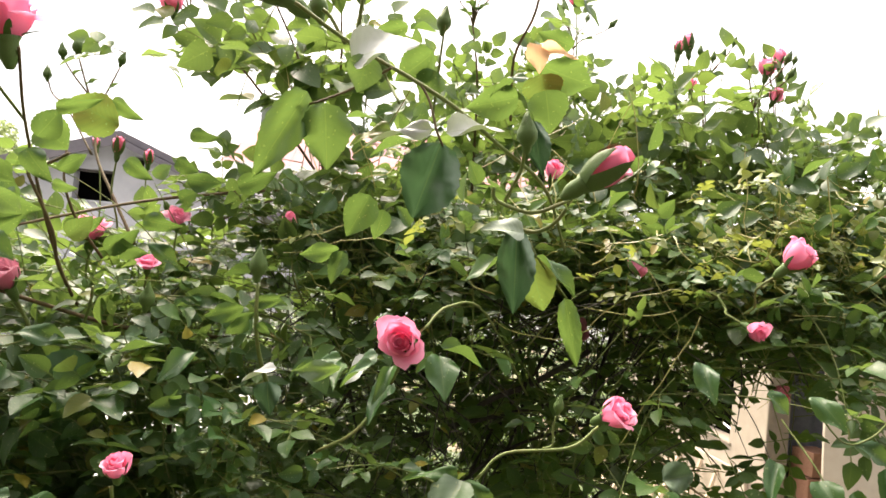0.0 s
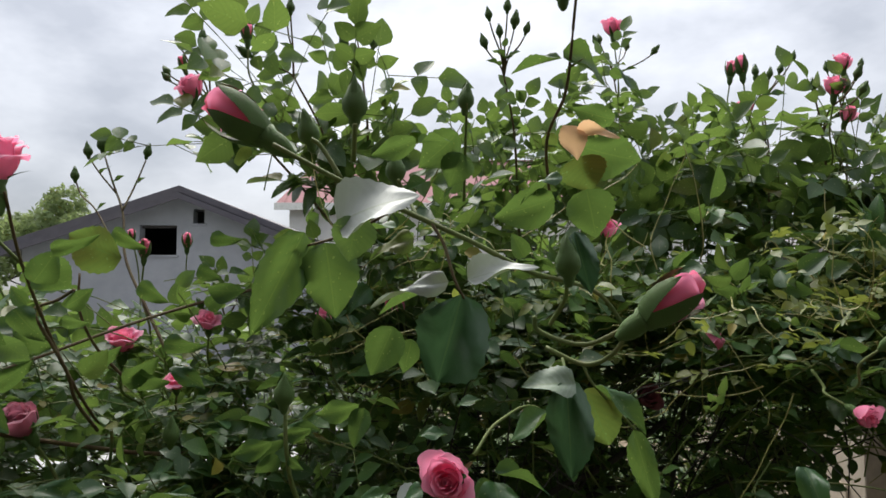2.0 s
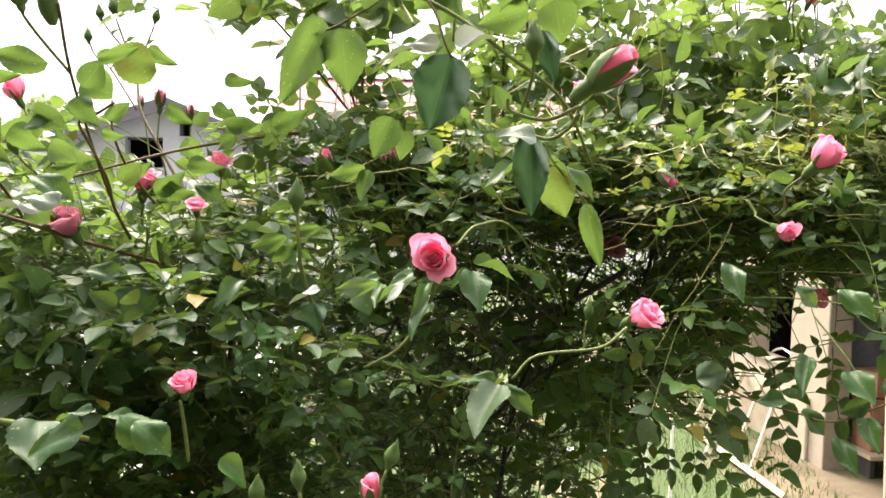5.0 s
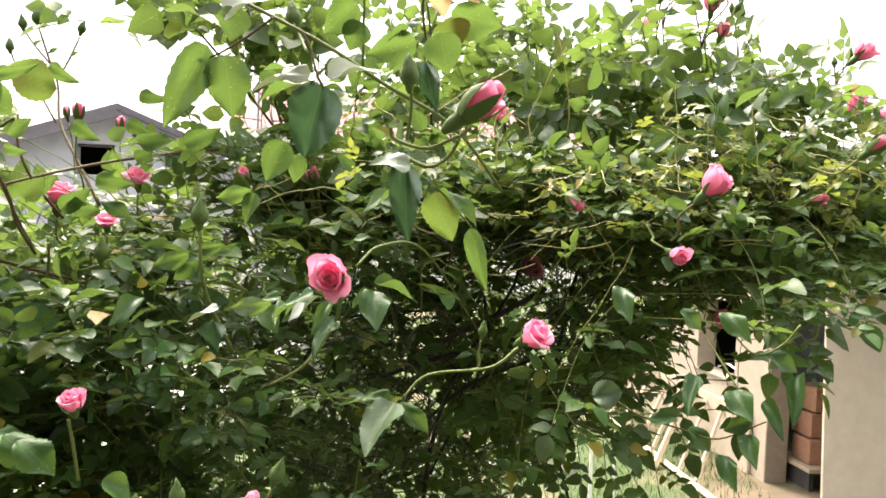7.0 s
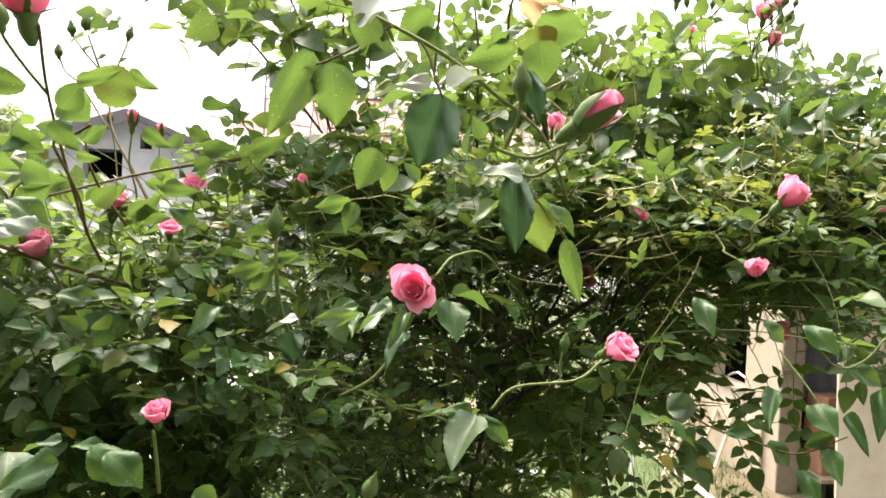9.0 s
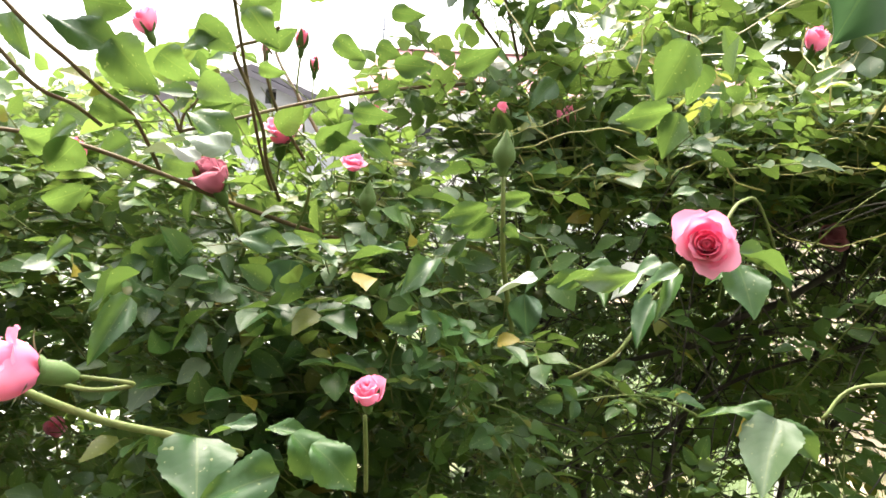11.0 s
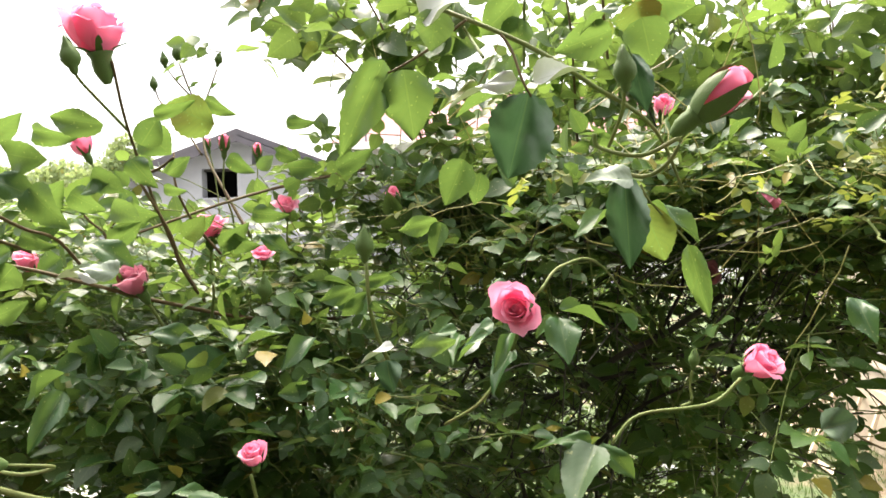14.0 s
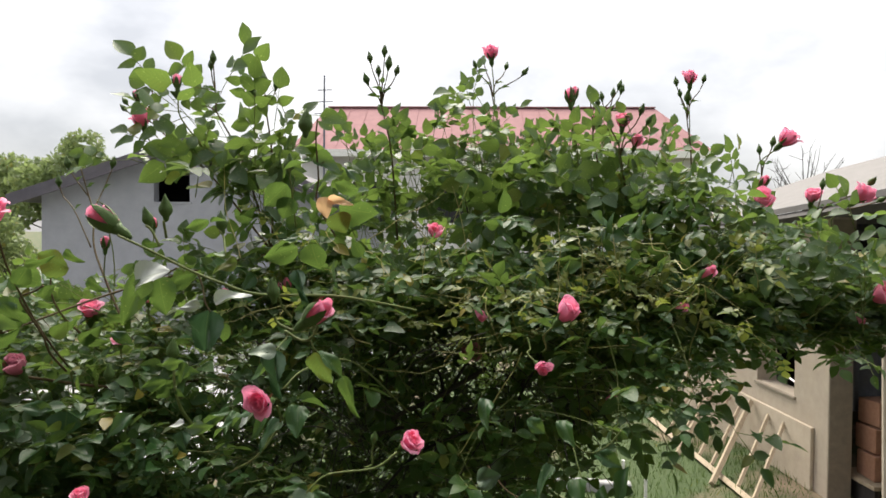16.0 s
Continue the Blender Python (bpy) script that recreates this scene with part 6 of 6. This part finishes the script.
# loose shoots that hang beside the gap
for _ in range(34):
    x = 0.14 + 0.36 * RNG.random() ** 1.2
    y = RNG.uniform(0.70, 1.0)
    top = low_of(x, y) + 0.10
    grow((x - 0.03, y + 0.05, top), (x + RNG.normal(0, 0.04), y - 0.04, top - RNG.uniform(0.06, 0.2)), RNG, 0.028, 0.03, 0.1, 0.0006)


def hides_bloom(p, out, size):
    """Leaves that would grow over a bloom on its open side."""
    c = np.array(p) + np.array(out) / (np.linalg.norm(out) + 1e-9) * size * 1.1
    for bx, by, bz, s in HEADS:
        if c[1] < by - 0.005:
            k = c[1] / by
            if abs(c[0] - bx * k) < 0.032 + s * 0.5 and abs(c[2] - (2.11 + (bz - 2.11) * k)) < 0.03 + s * 0.5:
                return True
    return False


pieces = {"o": [], "r": [], "s": [], "k": []}
near_leaves, stalks = [], []
for p, out, up, size in sprays:
    if not free(*p) or hides_bloom(p, out, size):
        continue
    if len(near_leaves) < 300 and -0.5 < p[0] < 0.5 and 1.84 < p[2] < 2.3 and p[1] < face_of(p[0], p[2]) + 0.05:
        near_leaves.append((p, out, up, size))
        continue
    got, end = compound(p, out, up, size, RNG)
    stalks.append((p, end))
    for o, r, s in got:
        pieces["o"].append(o)
        pieces["r"].append(r)
        pieces["s"].append(s)
        pieces["k"].append((0, 3, 0, 1)[RNG.integers(4)] if open_air(p) else (1, 2, 2, 3)[RNG.integers(4)])


def foliage_mesh(pieces, mat):
    o, r = np.array(pieces["o"]), np.array(pieces["r"])
    s, k = np.array(pieces["s"])[:, None, None], np.array(pieces["k"])
    shapes = np.stack([c[0] for c in COARSE])[k] * s
    verts = np.einsum("nij,nvj->nvi", r, shapes) + o[:, None, :] - np.array(BASE)
    faces = (COARSE[0][1][None] + (np.arange(len(o)) * N_V)[:, None, None]).reshape(-1, 4)
    uvs = np.tile(COARSE[0][2], (len(o), 1))
    return mesh_of("foliage", verts.reshape(-1, 3).tolist(), faces.tolist(), mat, uvs, True)


tagged(link("foliage", foliage_mesh(pieces, LEAF), ROSE, None, "dense glossy green compound leaves"), kind="stuff")


# yellowing thin stems that tangle on the shoulder of the bush
for k in range(100):
    if k < 50:
        p = np.array((RNG.normal(0.36, 0.07), RNG.normal(0.82, 0.05), RNG.normal(2.165, 0.03)))
    else:
        p = np.array((RNG.uniform(-0.15, 0.55), RNG.normal(0.77, 0.06), RNG.normal(2.14, 0.03)))
    step, run = RNG.normal(0, 0.008, 3), [p]
    for _k in range(7):
        step = 0.85 * step + RNG.normal(0, 0.0035, 3)
        run.append(run[-1] + step)
    yellow_twigs.append((np.array(run), 0.0006, 0.0003))


# young yellow-green leaves on those stems
young = {"o": [], "r": [], "s": [], "k": []}
for run, _r0, _r1 in yellow_twigs:
    for p in (run[2], run[4], run[-1]):
        got, end = compound(p, RNG.normal(size=3) * (1, 0.7, 0.6), np.array([RNG.normal(0, 0.3), -0.3, 0.9]), RNG.uniform(0.009, 0.016), RNG)
        for o, r, size in got:
            young["o"].append(o)
            young["r"].append(r)
            young["s"].append(size)
            young["k"].append(RNG.integers(4))
tagged(link("young_growth", foliage_mesh(young, LEAF_YOUNG), ROSE, None, "small yellow-green young leaves"), kind="stuff")
# longer olive stems that wind over the shoulder
for _ in range(60):
    p = np.array((RNG.uniform(-0.2, 0.55), RNG.uniform(0.72, 0.88), RNG.uniform(2.05, 2.24)))
    step, run = RNG.normal(0, 1, 3) * (0.014, 0.009, 0.009), [p]
    for _k in range(7):
        step = 0.9 * step + RNG.normal(0, 0.004, 3)
        run.append(run[-1] + step)
    yellow_twigs.append((np.array(run), 0.0008, 0.0004))


def twig_mesh(twigs, stalks, mat):
    verts, faces = [], []
    for line, r0, r1 in twigs:
        v, f = tube(list(line), r0, r1, 4, 2)
        faces += [tuple(q + len(verts) for q in fc) for fc in f]
        verts += list(v - np.array(BASE))
    for a, b in stalks:
        v, f = tube([a, b], 0.0008, 0.0006, 3, 1)
        faces += [tuple(q + len(verts) for q in fc) for fc in f]
        verts += list(v - np.array(BASE))
    return mesh_of("twig_growth", verts, faces, mat)


tagged(link("twig_growth", twig_mesh(twigs, stalks, CANE_GREEN), ROSE, None, "thin green twigs"), kind="stuff")
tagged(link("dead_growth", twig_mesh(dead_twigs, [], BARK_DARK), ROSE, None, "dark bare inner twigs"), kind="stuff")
tagged(link("yellow_growth", twig_mesh(yellow_twigs, [], CANE_YELLOW), ROSE, None, "tangle of thin yellowing stems"), kind="stuff")

# near compound leaves, each a piece of its own
SPRAY = []
for i in range(8):
    g = np.random.default_rng(100 + i)
    got, end = compound(np.zeros(3), np.array([0.0, 1, 0]), np.array([0, 0, 1.0]), 1.0, g)
    bits = []
    for j, (o, r, s) in enumerate(got):
        v, f, u = leaflet_grid(12, 5, (0.35, 0.2, 0.45)[j % 3], (0.1, 0.2, 0.05)[(i + j) % 3], (0.15, -0.2, 0.0)[j % 3], 0.03, 0.62)
        bits.append((list((v * s) @ r.T + o), [tuple(q) for q in f], list(u)))
    v, f = tube([(0, 0, 0), tuple(end)], 0.022, 0.014, 4, 2)
    bits.append((list(v), f, [(0.5, 0.5)] * len(v)))
    v, f, u = joined(bits)
    SPRAY.append(mesh_of("compound_leaf", v, f, LEAF_FINE, u, True))
for i, (p, out, up, size) in enumerate(near_leaves):
    r = frame_of(out, up) * size
    m = Matrix.Identity(4)
    for a in range(3):
        for b in range(3):
            m[a][b] = r[a][b]
        m[a][3] = p[a]
    link("compound_leaf", SPRAY[i % 8], ROSE, in_rose(m))

# old wood: trunks from the ground, and inner branches
for pts, r0, r1 in (
    ([(0.10, 1.25, 0), (0.05, 1.15, 0.8), (-0.05, 1.0, 1.5), (-0.2, 0.97, 2.0), (-0.22, 0.97, 2.2)], 0.010, 0.003),
    ([(0.14, 1.27, 0), (0.2, 1.2, 0.9), (0.2, 1.0, 1.7), (0.3, 1.05, 2.15), (0.5, 1.2, 2.3)], 0.008, 0.003),
    ([(0.16, 1.22, 0), (0.02, 1.0, 1.0), (0.02, 0.85, 1.75), (0.15, 0.9, 2.05), (0.1, 1.1, 2.35)], 0.008, 0.002),
    ([(0.08, 1.2, 0), (-0.25, 1.1, 0.9), (-0.5, 0.95, 1.6), (-0.65, 0.9, 1.95)], 0.011, 0.005),
    ([(0.2, 1.0, 1.7), (0.5, 1.0, 2.05), (0.85, 1.1, 2.12), (1.2, 1.2, 2.05)], 0.006, 0.003),
    ([(-0.05, 0.82, 1.72), (0.06, 0.78, 1.86), (0.2, 0.76, 1.93), (0.36, 0.8, 1.99)], 0.004, 0.002),
    ([(0.02, 0.9, 1.7), (0.1, 0.85, 1.92), (0.05, 0.84, 2.1)], 0.004, 0.002),
    ([(0.26, 0.95, 1.6), (0.2, 0.86, 1.85), (0.28, 0.84, 2.05)], 0.004, 0.002),
    ([(-0.3, 0.95, 1.4), (-0.22, 0.8, 1.75), (-0.1, 0.74, 2.0)], 0.006, 0.003),
    ([(-0.5, 0.95, 1.6), (-0.3, 0.8, 1.85), (-0.12, 0.8, 1.95), (0.1, 0.85, 1.97)], 0.004, 0.002),
):
    stem([(x, y + (0.16 if z > 0.3 else 0.0), z) for x, y, z in pts], r0 * 0.7, r1 * 0.7, BARK_DARK)
